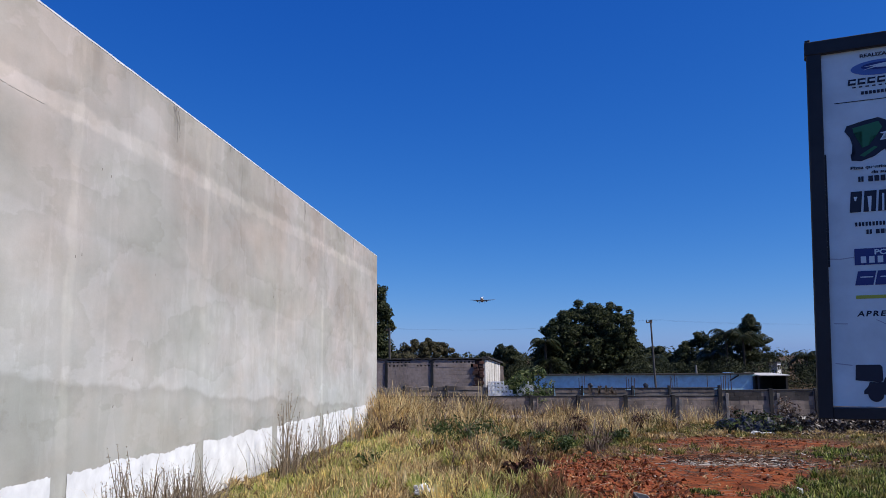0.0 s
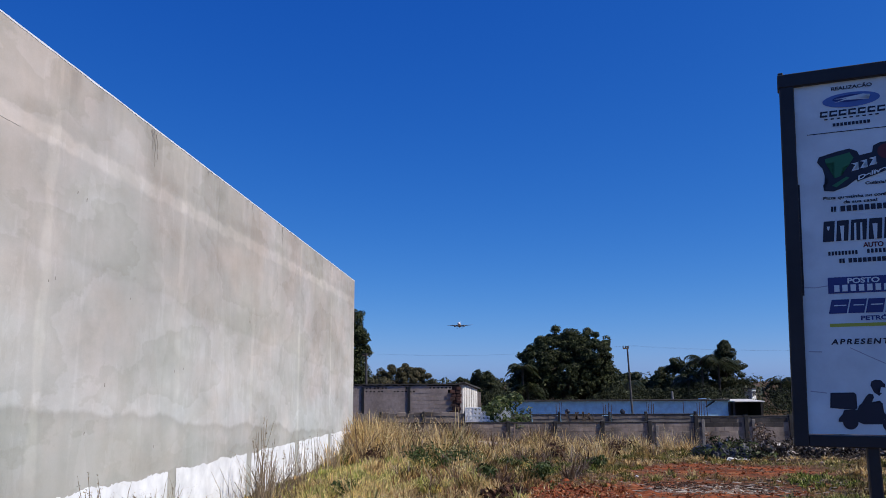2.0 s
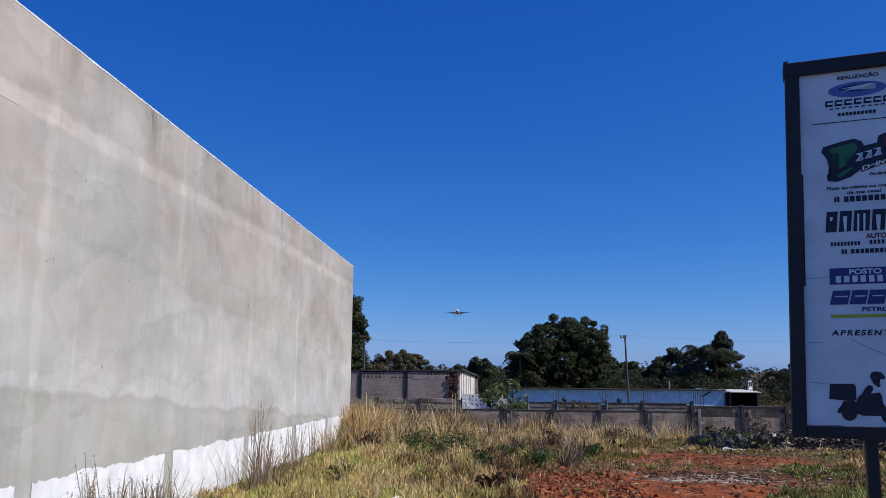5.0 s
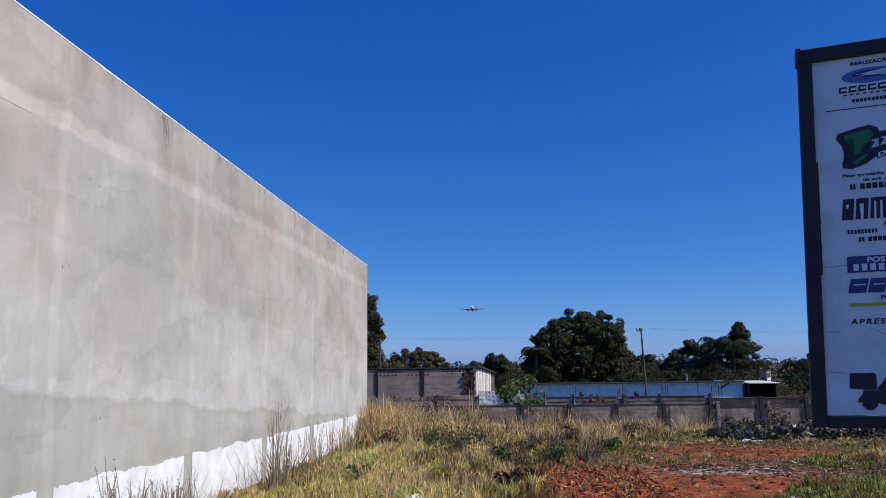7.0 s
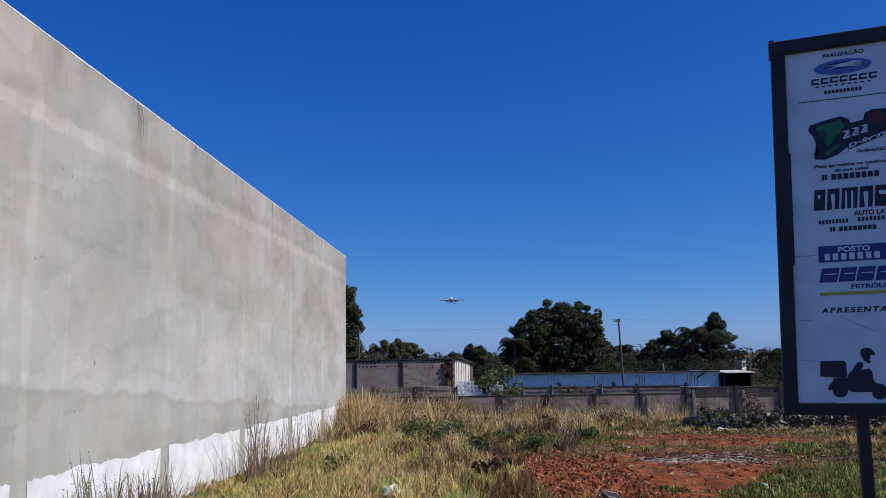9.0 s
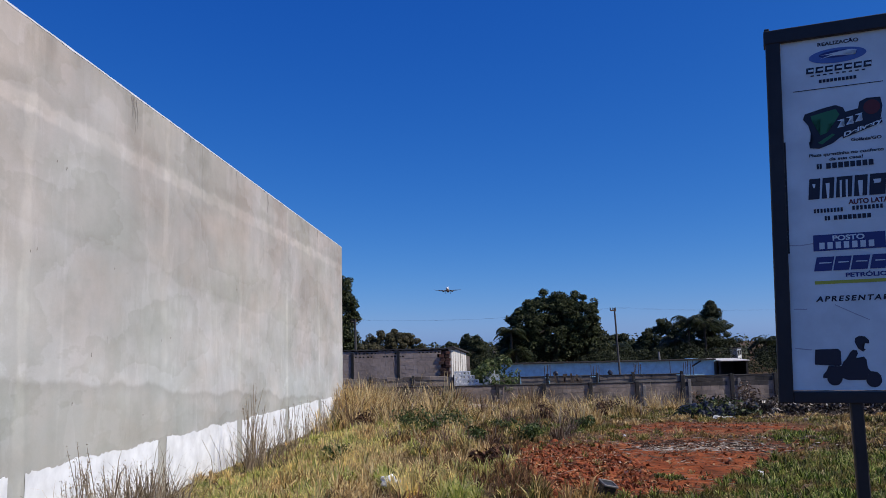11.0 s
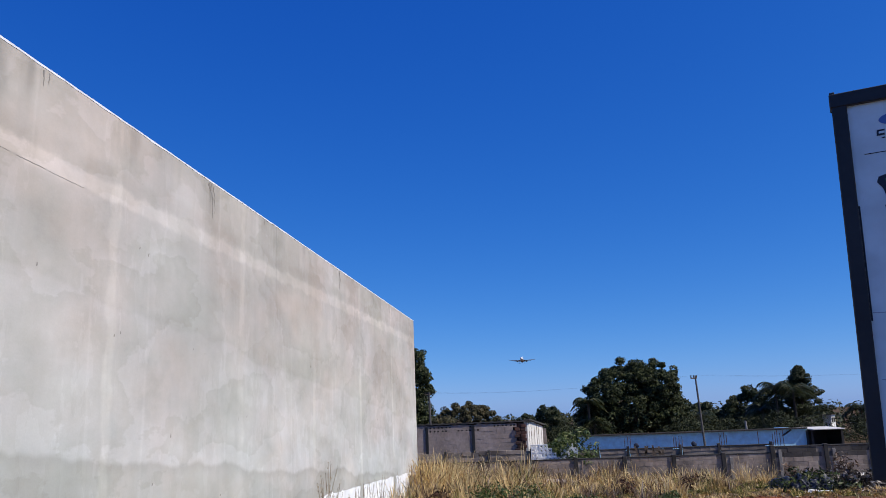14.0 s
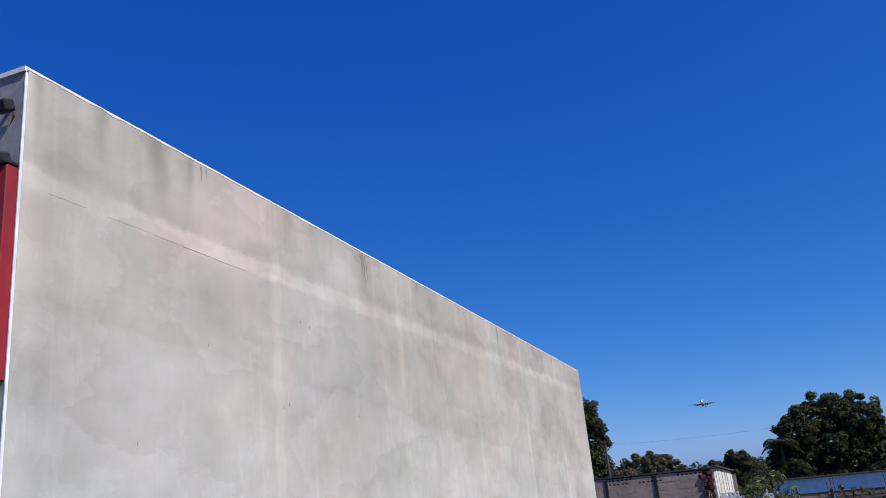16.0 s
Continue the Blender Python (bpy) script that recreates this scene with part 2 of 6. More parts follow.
# black parts; also used as painted shade inside the shed and carport
M_BLACK = worn("black_paint_and_shade", (0.012, 0.012, 0.014), (0.022, 0.022, 0.024), 0.55, 2.5, 16)
M_STEEL = worn("dark_steel", (0.012, 0.012, 0.012), (0.025, 0.022, 0.02), 0.5, 3, 18)
M_BLOCK = worn("concrete_block", (0.42, 0.34, 0.28), (0.14, 0.115, 0.095), 0.95, 0.8, 7, relief=0.8, spread=0.45)
M_BLOCK_DARK = worn("dark_concrete_block", (0.11, 0.095, 0.085), (0.035, 0.032, 0.03), 0.95, 0.9, 7, relief=0.8, spread=0.4)
M_BLOCK_PALE = worn("pale_concrete_block", (0.43, 0.355, 0.32), (0.29, 0.235, 0.205), 0.95, 0.9, 9, relief=0.7, spread=0.2)
M_MORTAR = worn("mortar", (0.36, 0.3, 0.24), (0.15, 0.125, 0.105), 0.95, 1, 14)
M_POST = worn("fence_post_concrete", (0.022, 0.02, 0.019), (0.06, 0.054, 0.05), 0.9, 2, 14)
M_PALE_POST = worn("pale_post_concrete", (0.3, 0.28, 0.255), (0.22, 0.2, 0.185), 0.9, 2, 14)
M_BRICK = worn("red_clay", (0.12, 0.052, 0.038), (0.05, 0.03, 0.026), 0.9, 3, 15, spread=0.6)
M_WHITE_WALL = worn("white_wash", (0.75, 0.72, 0.68), (0.6, 0.57, 0.53), 0.9, 1.4, 12)
M_BLUE_WALL = worn("pale_blue_paint", (0.5, 0.82, 0.95), (0.47, 0.78, 0.92), 0.7, 0.4, 3, relief=0.1)
M_SHEET = worn("fibre_cement_roof", (0.045, 0.04, 0.04), (0.08, 0.075, 0.07), 0.9, 1, 10)
M_PALE_ROOF = worn("pale_roof", (0.68, 0.65, 0.6), (0.55, 0.52, 0.48), 0.8, 1, 8)
M_TIMBER = worn("weathered_timber", (0.11, 0.08, 0.055), (0.2, 0.145, 0.1), 0.9, 3, 20)
M_POLE = worn("utility_pole_concrete", (0.06, 0.055, 0.055), (0.1, 0.095, 0.09), 0.9, 1, 9)
M_WIRE = worn("wire", (0.03, 0.03, 0.03), (0.04, 0.04, 0.04), 0.6)
M_RUST = worn("rusty_iron", (0.12, 0.06, 0.035), (0.06, 0.04, 0.03), 0.8, 5, 30)
M_BARK = worn("bark", (0.09, 0.07, 0.05), (0.05, 0.04, 0.03), 0.95, 3, 14, relief=0.7)
M_BAG = worn("white_plastic", (0.8, 0.8, 0.8), (0.7, 0.7, 0.71), 0.35, 6, 20)
M_DARK_BAG = worn("dark_plastic", (0.012, 0.015, 0.024), (0.03, 0.033, 0.045), 0.35, 3, 14)
M_CLOD = islands("red_clods", ((0, (0.07, 0.022, 0.011)), (0.35, (0.2, 0.046, 0.019)), (0.75, (0.31, 0.082, 0.033)), (0.96, (0.4, 0.15, 0.07)), (1, (0.45, 0.3, 0.2))), 0.95, 0.0)
M_EARTH = worn("dark_earth", (0.1, 0.06, 0.035), (0.17, 0.085, 0.05), 0.95, 2, 18, relief=0.5)
M_STONE = worn("pale_rubble", (0.5, 0.42, 0.36), (0.38, 0.3, 0.25), 0.95, 4, 18)
M_MANGO = islands("mango_leaves", ((0, (0.01, 0.016, 0.006)), (0.5, (0.03, 0.042, 0.014)), (0.85, (0.085, 0.1, 0.036)), (1, (0.15, 0.16, 0.065))), 0.6, 0.15)
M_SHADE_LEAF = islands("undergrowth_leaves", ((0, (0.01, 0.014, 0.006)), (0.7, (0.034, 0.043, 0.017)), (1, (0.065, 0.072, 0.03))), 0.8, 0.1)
M_BRUSH = islands("dead_brush", ((0, (0.02, 0.016, 0.013)), (0.5, (0.06, 0.045, 0.036)), (0.75, (0.17, 0.135, 0.115)), (0.9, (0.42, 0.38, 0.34)), (1, (0.75, 0.72, 0.68))), 0.85, 0.05)
M_FAR_LEAF = islands("far_leaves", ((0, (0.012, 0.02, 0.009)), (0.6, (0.035, 0.047, 0.018)), (1, (0.1, 0.1, 0.042))), 0.6, 0.15)
M_PALM = islands("palm_leaves", ((0, (0.015, 0.025, 0.01)), (0.7, (0.038, 0.048, 0.018)), (1, (0.11, 0.1, 0.045))), 0.5, 0.2)
M_WEED = islands("weed_leaves", ((0, (0.022, 0.042, 0.012)), (0.6, (0.06, 0.095, 0.028)), (0.92, (0.15, 0.19, 0.065)), (1, (0.3, 0.32, 0.14))), 0.5, 0.3)
M_SHRUB = islands("shrub_leaves", ((0, (0.022, 0.04, 0.012)), (0.5, (0.07, 0.105, 0.03)), (0.88, (0.2, 0.24, 0.085)), (1, (0.45, 0.46, 0.22))), 0.5, 0.35)
M_GRASS = islands("green_grass", ((0, (0.03, 0.045, 0.01)), (0.25, (0.08, 0.11, 0.024)), (0.6, (0.32, 0.31, 0.085)), (0.85, (0.64, 0.53, 0.23)), (1, (0.9, 0.78, 0.46))), 0.55, 0.4, (0.42, 0.26, 0.11), 0.7)
M_LUSH = islands("lush_grass", ((0, (0.01, 0.022, 0.004)), (0.35, (0.04, 0.08, 0.011)), (0.65, (0.2, 0.3, 0.045)), (0.88, (0.54, 0.6, 0.17)), (1, (0.75, 0.68, 0.33))), 0.5, 0.4, (0.2, 0.145, 0.05), 0.6)
M_DRAB = islands("drab_grass", ((0, (0.014, 0.014, 0.006)), (0.45, (0.055, 0.048, 0.019)), (0.8, (0.16, 0.125, 0.05)), (1, (0.42, 0.35, 0.18))), 0.6, 0.3, (0.14, 0.075, 0.035), 0.6)
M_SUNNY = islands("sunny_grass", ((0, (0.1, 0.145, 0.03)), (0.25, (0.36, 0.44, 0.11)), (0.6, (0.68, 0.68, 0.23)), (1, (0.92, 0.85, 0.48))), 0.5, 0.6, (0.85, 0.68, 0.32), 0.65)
M_STRAW = islands("dry_grass", ((0, (0.16, 0.085, 0.036)), (0.25, (0.5, 0.33, 0.14)), (0.6, (0.82, 0.63, 0.33)), (0.92, (0.92, 0.8, 0.5)), (1, (0.36, 0.33, 0.09))), 0.6, 0.5, (0.64, 0.49, 0.26), 0.5)
M_TUFT = islands("grey_dry_grass", ((0, (0.08, 0.058, 0.04)), (0.5, (0.3, 0.23, 0.16)), (1, (0.7, 0.6, 0.45))), 0.7, 0.25)
M_DARK_DEAD = islands("dark_dead_leaves", ((0, (0.015, 0.008, 0.006)), (0.6, (0.06, 0.028, 0.018)), (1, (0.16, 0.08, 0.05))), 0.85, 0.05)
M_LITTER = islands("dead_leaves", ((0, (0.06, 0.04, 0.03)), (0.5, (0.16, 0.1, 0.07)), (0.9, (0.3, 0.22, 0.16)), (1, (0.5, 0.45, 0.4))), 0.8, 0.1)
M_ASH = islands("ash", ((0, (0.03, 0.026, 0.024)), (0.25, (0.12, 0.1, 0.085)), (0.55, (0.34, 0.3, 0.26)), (0.85, (0.56, 0.52, 0.47)), (1, (0.75, 0.72, 0.67))), 0.95, 0.0)
M_OLIVE = islands("olive_leaves", ((0, (0.03, 0.034, 0.016)), (0.6, (0.075, 0.068, 0.032)), (1, (0.17, 0.14, 0.075))), 0.6, 0.15)
M_RUSTY = islands("rusty_weeds", ((0, (0.07, 0.035, 0.02)), (0.5, (0.2, 0.1, 0.05)), (0.85, (0.38, 0.22, 0.11)), (1, (0.3, 0.3, 0.1))), 0.8, 0.2)
M_PALE_TWIG = islands("pale_twigs", ((0, (0.25, 0.18, 0.13)), (0.6, (0.45, 0.38, 0.32)), (1, (0.65, 0.6, 0.55))), 0.9, 0.0)
M_SHARDS = islands("clay_shards", ((0, (0.09, 0.03, 0.013)), (0.4, (0.23, 0.066, 0.024)), (0.8, (0.34, 0.12, 0.045)), (0.95, (0.42, 0.26, 0.14)), (1, (0.6, 0.5, 0.38))), 0.9, 0.0)
M_AIR_WHITE = worn("aircraft_white", (0.9, 0.9, 0.92), (0.86, 0.86, 0.88), 0.3, 0.1, 2, relief=0.0)
# grey with the shade of the wing and belly undersides put into the colour
M_AIR_SHADED_GREY = worn("aircraft_shaded_grey", (0.13, 0.135, 0.15), (0.1, 0.105, 0.12), 0.4, 0.1, 2, relief=0.0)
M_AIR_DARK = worn("aircraft_dark", (0.02, 0.022, 0.03), (0.03, 0.03, 0.04), 0.3, 0.1, 2, relief=0.0)


def soil_material():
    """One soil for the whole lot: brown-grey earth with litter, bare red clay where the lot was scraped."""
    m, n, l, b = nodes_of("soil")
    earth = ramp(n, l, noise_tex(n, l, 1.3, 7), ((0.3, (0.04, 0.025, 0.014)), (0.5, (0.095, 0.06, 0.032)), (0.7, (0.16, 0.11, 0.06))))
    clay = ramp(n, l, noise_tex(n, l, 2.1, 7), ((0.32, (0.09, 0.034, 0.014)), (0.48, (0.25, 0.064, 0.021)), (0.58, (0.33, 0.092, 0.03)), (0.72, (0.31, 0.14, 0.062))))
    a = n.new("ShaderNodeAttribute")
    a.attribute_name = "clay"
    c = blend(n, l, a.outputs["Fac"], earth, clay)
    grit = noise_tex(n, l, 24, 6)
    c = blend(n, l, 0.6, c, ramp(n, l, grit, ((0.3, (0.55, 0.52, 0.5)), (0.7, (1.25, 1.25, 1.25)))), "MULTIPLY")
    l.new(c, b.inputs["Base Color"])
    b.inputs["Roughness"].default_value = 0.95
    b.inputs["Specular IOR Level"].default_value = 0.1
    bump(n, l, b, blend(n, l, 0.6, noise_tex(n, l, 3, 7, (1, 1, 1), 0.7), grit), 0.5, 0.03)
    return m


M_SOIL = soil_material()


def paint(name, colour, rough=0.5):
    return worn(name, colour, tuple(v * 0.93 for v in colour), rough, 1.5, 3, relief=0.03)


P_WHITE = paint("vinyl_white", (0.78, 0.92, 0.92))
P_INK = paint("print_ink", (0.015, 0.018, 0.035))
P_BLUE = paint("print_blue", (0.03, 0.05, 0.22))
P_SKY = paint("print_light_blue", (0.1, 0.2, 0.5))
P_GREEN = paint("print_green", (0.03, 0.2, 0.08))
P_RED = paint("print_dark_red", (0.13, 0.02, 0.02))
P_LIME = paint("print_lime", (0.5, 0.55, 0.06))
P_CREASE = paint("vinyl_crease", (0.43, 0.5, 0.56))


# ---- mesh helpers ----
def part(name, bm, material, parent=None, label="", smooth=False):
    me = bpy.data.meshes.new(name)
    bm.normal_update()
    bm.to_mesh(me)
    bm.free()
    me.materials.append(material)
    if smooth:
        me.shade_smooth()
    ob = new(name, me)
    ob.parent = parent
    return tagged(ob, label)


def thing(name, place, label, category, group="", kind=""):
    ob = new(name)
    ob.location = place
    return tagged(ob, label, category, group, kind)


def add_box(bm, x0, x1, y0, y1, z0, z1, bevel=0.0):
    v = [bm.verts.new((x, y, z)) for z in (z0, z1) for x, y in ((x0, y0), (x1, y0), (x1, y1), (x0, y1))]
    f = [bm.faces.new([v[i] for i in q]) for q in ((3, 2, 1, 0), (4, 5, 6, 7), (0, 1, 5, 4), (1, 2, 6, 5), (2, 3, 7, 6), (3, 0, 4, 7))]
    if bevel:
        bmesh.ops.bevel(bm, geom=list({e for q in f for e in q.edges}), offset=bevel, segments=1, affect="EDGES")
    return bm


def box(*a, bevel=0.0):
    return add_box(bmesh.new(), *a, bevel=bevel)


def tube(points, radii, sides=8, bm=None):
    """A closed tapered tube along points."""
    bm = bm or bmesh.new()
    rings, pts = [], [Vector(p) for p in points]
    for i, p in enumerate(pts):
        d = (pts[min(i + 1, len(pts) - 1)] - pts[max(i - 1, 0)]).normalized()
        a = d.orthogonal().normalized() if abs(d.z) < 0.99 else Vector((1, 0, 0))
        c = d.cross(a).normalized()
        a = c.cross(d)
        rings.append([bm.verts.new(p + radii[i] * (math.cos(k * math.tau / sides) * a + math.sin(k * math.tau / sides) * c)) for k in range(sides)])
    for r, s in zip(rings, rings[1:]):
        for k in range(sides):
            bm.faces.new((r[k], r[(k + 1) % sides], s[(k + 1) % sides], s[k]))
    bm.faces.new(rings[0][::-1])
    bm.faces.new(rings[-1])
    return bm


def mesh_from_arrays(name, verts, faces, material, parent=None):
    """verts (n, 3); faces (m, 4) or (m, 3), as arrays."""
    me = bpy.data.meshes.new(name)
    k = faces.shape[1]
    me.vertices.add(len(verts))
    me.vertices.foreach_set("co", verts.astype(np.float32).ravel())
    me.loops.add(faces.size)
    me.loops.foreach_set("vertex_index", faces.astype(np.int32).ravel())
    me.polygons.add(len(faces))
    me.polygons.foreach_set("loop_start", np.arange(0, faces.size, k, dtype=np.int32))
    me.update(calc_edges=True)
    me.materials.append(material)
    ob = new(name, me)
    ob.parent = parent
    return ob


rng = np.random.default_rng(7)


def smooth01(v, a, b):
    t = np.clip((np.asarray(v, float) - a) / (b - a), 0, 1)
    return t * t * (3 - 2 * t)


def wobble(x, y):
    return 0.5 * np.sin(0.9 * x + 0.4 * y + 1.0) + 0.5 * np.sin(0.37 * x - 0.83 * y + 2.0) + 0.35 * np.sin(2.1 * x + 1.7 * y)


def ground_z(x, y):
    """Height of the lot: it falls away from the street, with a shallow ditch along the warehouse."""
    x, y = np.asarray(x, float), np.asarray(y, float)
    z = -0.036 * np.clip(y, 0, 40)
    ditch = 0.45 * np.clip(1 - (y - 12) / 17, 0, 1.0) * smooth01(-x, 1.5, 5.2) * smooth01(y, -4, 3)
    near = smooth01(y, 2, 8) * (1 - smooth01(y, 45, 60))
    heap = 0.1 * smooth01(1 - np.hypot((x - 0.9) / 1.6, (y - 14.5) / 3.0), 0, 0.8)
    return z - ditch + 0.04 * wobble(x * 1.4, y * 1.2) * near + heap


def clay_mask(x, y):
    """Where the lot is scraped to bare red clay, 0 to 1."""
    x, y = np.asarray(x, float), np.asarray(y, float)
    w = 0.25 * wobble(1.5 * x, 1.1 * y)
    field = np.minimum(np.minimum(x - 0.45, 2.5 + (y - 10) * 0.6 - x), np.minimum((y - 10.6 + 0.5 * (x < 1.3)) * 0.8, (19.5 - y) * 0.4)) + w
    burnt = 0.9 - np.hypot((x - 4.7) / 2.5, (y - 18.6) / 4.2) + 0.9 * w
    strip = 1 - np.hypot((x - 6.2) / 3.6, (y - 23.4) / 3.2) + 0.6 * w
    return np.clip(np.maximum(np.maximum(field * 1.4, strip * 2.2), burnt * 1.1) + 0.12, 0, 1)


# ---- ground ----
def build_ground():
    xs = np.concatenate([[-1500, -600, -250, -100, -50, -25], np.arange(-12, 24.01, 0.3), [30, 40, 60, 100, 250, 600, 1500]])
    ys = np.concatenate([[-300, -100, -40, -15, -5], np.arange(0, 42.01, 0.3), [46, 52, 60, 75, 100, 150, 250, 500, 1000, 2200, 4200]])
    gx, gy = np.meshgrid(xs, ys)
    gz = ground_z(gx, gy)
    v = np.stack([gx, gy, gz], -1).reshape(-1, 3)
    w = len(xs)
    i = (np.arange(len(ys) - 1)[:, None] * w + np.arange(w - 1)).ravel()
    ob = mesh_from_arrays("ground", v, np.stack([i, i + 1, i + w + 1, i + w], 1), M_SOIL)
    at = ob.data.attributes.new("clay", "FLOAT", "POINT")
    at.data.foreach_set("value", clay_mask(v[:, 0], v[:, 1]).astype(np.float32))
    ob.data.shade_smooth()
    tagged(ob, "bare earth of an empty lot with scraped red clay", "ground", kind="structure")


build_ground()

# ---- warehouse: long rendered side wall ----
WX, Y0, Y1 = -5.8, 5.29, 31.44
BAY = (Y1 - Y0) / 6


def wall_top(y):
    return 6.02 - 0.01155 * (y - Y0)


def ragged_band(bm, y0, y1, x, z_low, top):
    """A painted strip with an uneven brushed upper edge."""
    n = max(4, int((y1 - y0) / 0.035))
    low, high = [], []
    for k in range(n + 1):
        y = y0 + (y1 - y0) * k / n
        low.append(bm.verts.new((x, y, z_low)))
        high.append(bm.verts.new((x, y, top(y) + 0.07 * noise.noise((y * 1.3, 0, 4)) + 0.025 * noise.noise((y * 5, 3, 4)) + 0.03 * noise.noise((y * 17, 8, 4)) - 0.09 * max(0.0, noise.noise((y * 4.3, 2, 9)) - 0.25))))
    for k in range(n):
        bm.faces.new((low[k], low[k + 1], high[k + 1], high[k]))


def build_warehouse():
    house = thing("warehouse", (WX, Y0, -0.4), "tall warehouse with an unpainted cement-rendered side wall and white limewash foot", "building")
    inv = Matrix.Translation((-WX, -Y0, 0.4))

    def put(name, bm, material, label="", parent=house, smooth=False):
        if parent is house:
            bm.transform(inv)
        return part(name, bm, material, parent, label, smooth)

    bm = bmesh.new()
    # side wall, with a gently falling top
    add_box(bm, WX - 0.2, WX, Y0, Y1, -2.2, 1.0)
    for v in bm.verts:
        if v.co.z > 0:
            v.co.z = wall_top(v.co.y) - 0.022
    put("side_wall", bm, M_RENDER, "cement-rendered side wall with rain streaks")
    bm, rings = bmesh.new(), []
    for k in range(161):
        y = Y0 - 0.02 + (Y1 - Y0 + 0.04) * k / 160
        z, x = wall_top(y) - 0.008 + 0.005 * noise.noise((k * 0.35, 1, 1)), WX + 0.004
        low = z - 0.022 + 0.012 * noise.noise((k * 0.8, 5, 1)) + 0.014 * noise.noise((k * 2.9, 5, 3))
        rings.append([bm.verts.new(c) for c in ((WX - 0.23, y, z - 0.055), (x, y, low), (x, y, z + 0.004), (WX - 0.23, y, z + 0.01))])
    for r, q in zip(rings, rings[1:]):
        for k in range(4):
            bm.faces.new((r[k], q[k], q[(k + 1) % 4], r[(k + 1) % 4]))
    bm.faces.new(rings[0])
    bm.faces.new(rings[-1][::-1])
    put("coping", bm, M_CAP, "thin pale coping along the wall top")
    for k in range(6):
        a, b = Y0 + BAY * k + 0.28, Y0 + BAY * (k + 1) - 0.24
        bm = bmesh.new()
        ragged_band(bm, a - 0.1, b + 0.06, WX + 0.008, -1.5, lambda y: 0.2 - 0.0145 * (y - 8.6))
        put("limewash_band", bm, M_LIME, "white limewash painted low on the wall")
    # cracks and rain stains below the coping
    for y, w, h in ((7.98, 0.04, 0.2), (8.08, 0.035, 0.14), (12.5, 0.07, 0.34), (12.58, 0.05, 0.62), (12.68, 0.03, 0.5), (15.1, 0.06, 0.1), (18.0, 0.05, 0.14), (20.65, 0.08, 0.5), (26.9, 0.06, 0.3)):
        bm = bmesh.new()
        n, left, right = 10, [], []
        for k in range(n + 1):
            z = wall_top(y) - 0.06 - h * k / n
            c, half = y + 0.2 * h * noise.noise((y, k * 0.3, 2)), 0.5 * w * (1 - 0.75 * k / n) * (0.8 + 0.5 * noise.noise((y, k * 0.9, 7)))
            left.append(bm.verts.new((WX + 0.003, c - half, z)))
            right.append(bm.verts.new((WX + 0.003, c + half, z)))
        for k in range(n):
            bm.faces.new((left[k + 1], right[k + 1], right[k], left[k]))
        put("stain", bm, M_STAIN)
    # hairline shrinkage crack below the beam, and seams of the render batches
    for a, b, z, r in ((5.6, 6.1, 4.775, 0.003), (6.4, 7.0, 4.765, 0.002), (7.1, 7.5, 4.755, 0.004), (7.62, 8.15, 4.745, 0.005), (8.2, 8.9, 4.735, 0.004)):
        pts = [(WX, a + (b - a) * k / 24, z + 0.07 * noise.noise((a + k * 0.11, z, 0)) * (z < 4.7) + 0.01 * noise.noise((k * 1.7, z, 1))) for k in range(25)]
        put("hairline_crack", tube(pts, [r * (0.6 + 0.5 * abs(noise.noise((k * 0.6, a, 0)))) for k in range(25)], 5), M_STAIN)
    for y, z in ((10.3, 4.25), (10.55, 4.2), (9.75, 2.95), (9.9, 3.0), (12.05, 2.95), (11.4, 1.62), (13.9, 1.85), (14.3, 1.9), (10.9, 0.95), (13.2, 0.6), (8.1, 3.6), (6.9, 2.4)):
        bm = bmesh.new()
        h = 0.02 + 0.03 * abs(noise.noise((y * 3, z, 0)))
        bm.faces.new([bm.verts.new((WX + 0.003, y + q * 0.013 + 0.02 * noise.noise((q, p, y)), z + p * h)) for q, p in ((-1, -1), (0.6, -0.8), (1, 0.4), (0.2, 1), (-0.7, 0.6))])
        put("pit", bm, M_STAIN)
    # the rest of the shell
    put("front_wall", box(WX - 14, WX - 0.016, Y0 - 0.028, Y0 - 0.001, -2.2, 5.97), M_FRONT, "grey painted front wall")
    put("front_cap", box(WX - 14, WX + 0.003, Y0 - 0.05, Y0 - 0.021, 5.965, 6.018), M_CAP)
    put("corner_strip", box(WX - 0.014, WX - 0.002, Y0 - 0.032, Y0 - 0.001, -2.2, 5.96), M_CAP, "pale painted corner of the front")
    put("rear_wall", box(WX - 14, WX - 0.2, Y1 - 0.2, Y1, -2.2, 5.6), M_RENDER)
    put("party_wall", box(WX - 14.2, WX - 14, Y0, Y1, -2.2, 5.6), M_RENDER)
    put("roof", box(WX - 14, WX - 0.2, Y0 + 0.2, Y1 - 0.2, 5.1, 5.25), M_SHEET)
    fascia = put("fascia_panel", box(WX - 8, WX - 0.012, Y0 - 0.16, Y0 - 0.03, 2.9, 4.93, bevel=0.01), M_RED, "red sheet-metal fascia panel")
    for k in range(12):
        x = WX - 0.1 - k * 0.6
        bm = box(x - 0.012, x + 0.012, Y0 - 0.175, Y0 - 0.16, 2.93, 4.91)
        bm.transform(inv)
        part("seam_strip", bm, M_RED, fascia)
    put("fascia_trim", box(WX - 8.02, WX - 0.004, Y0 - 0.19, Y0 - 0.03, 4.93, 4.97, bevel=0.01), M_STEEL)
    shutter = put("roller_shutter", box(WX - 5.0, WX - 0.22, Y0 - 0.05, Y0 - 0.03, -0.4, 2.9), M_SHUTTER, "grey steel roller shutter")
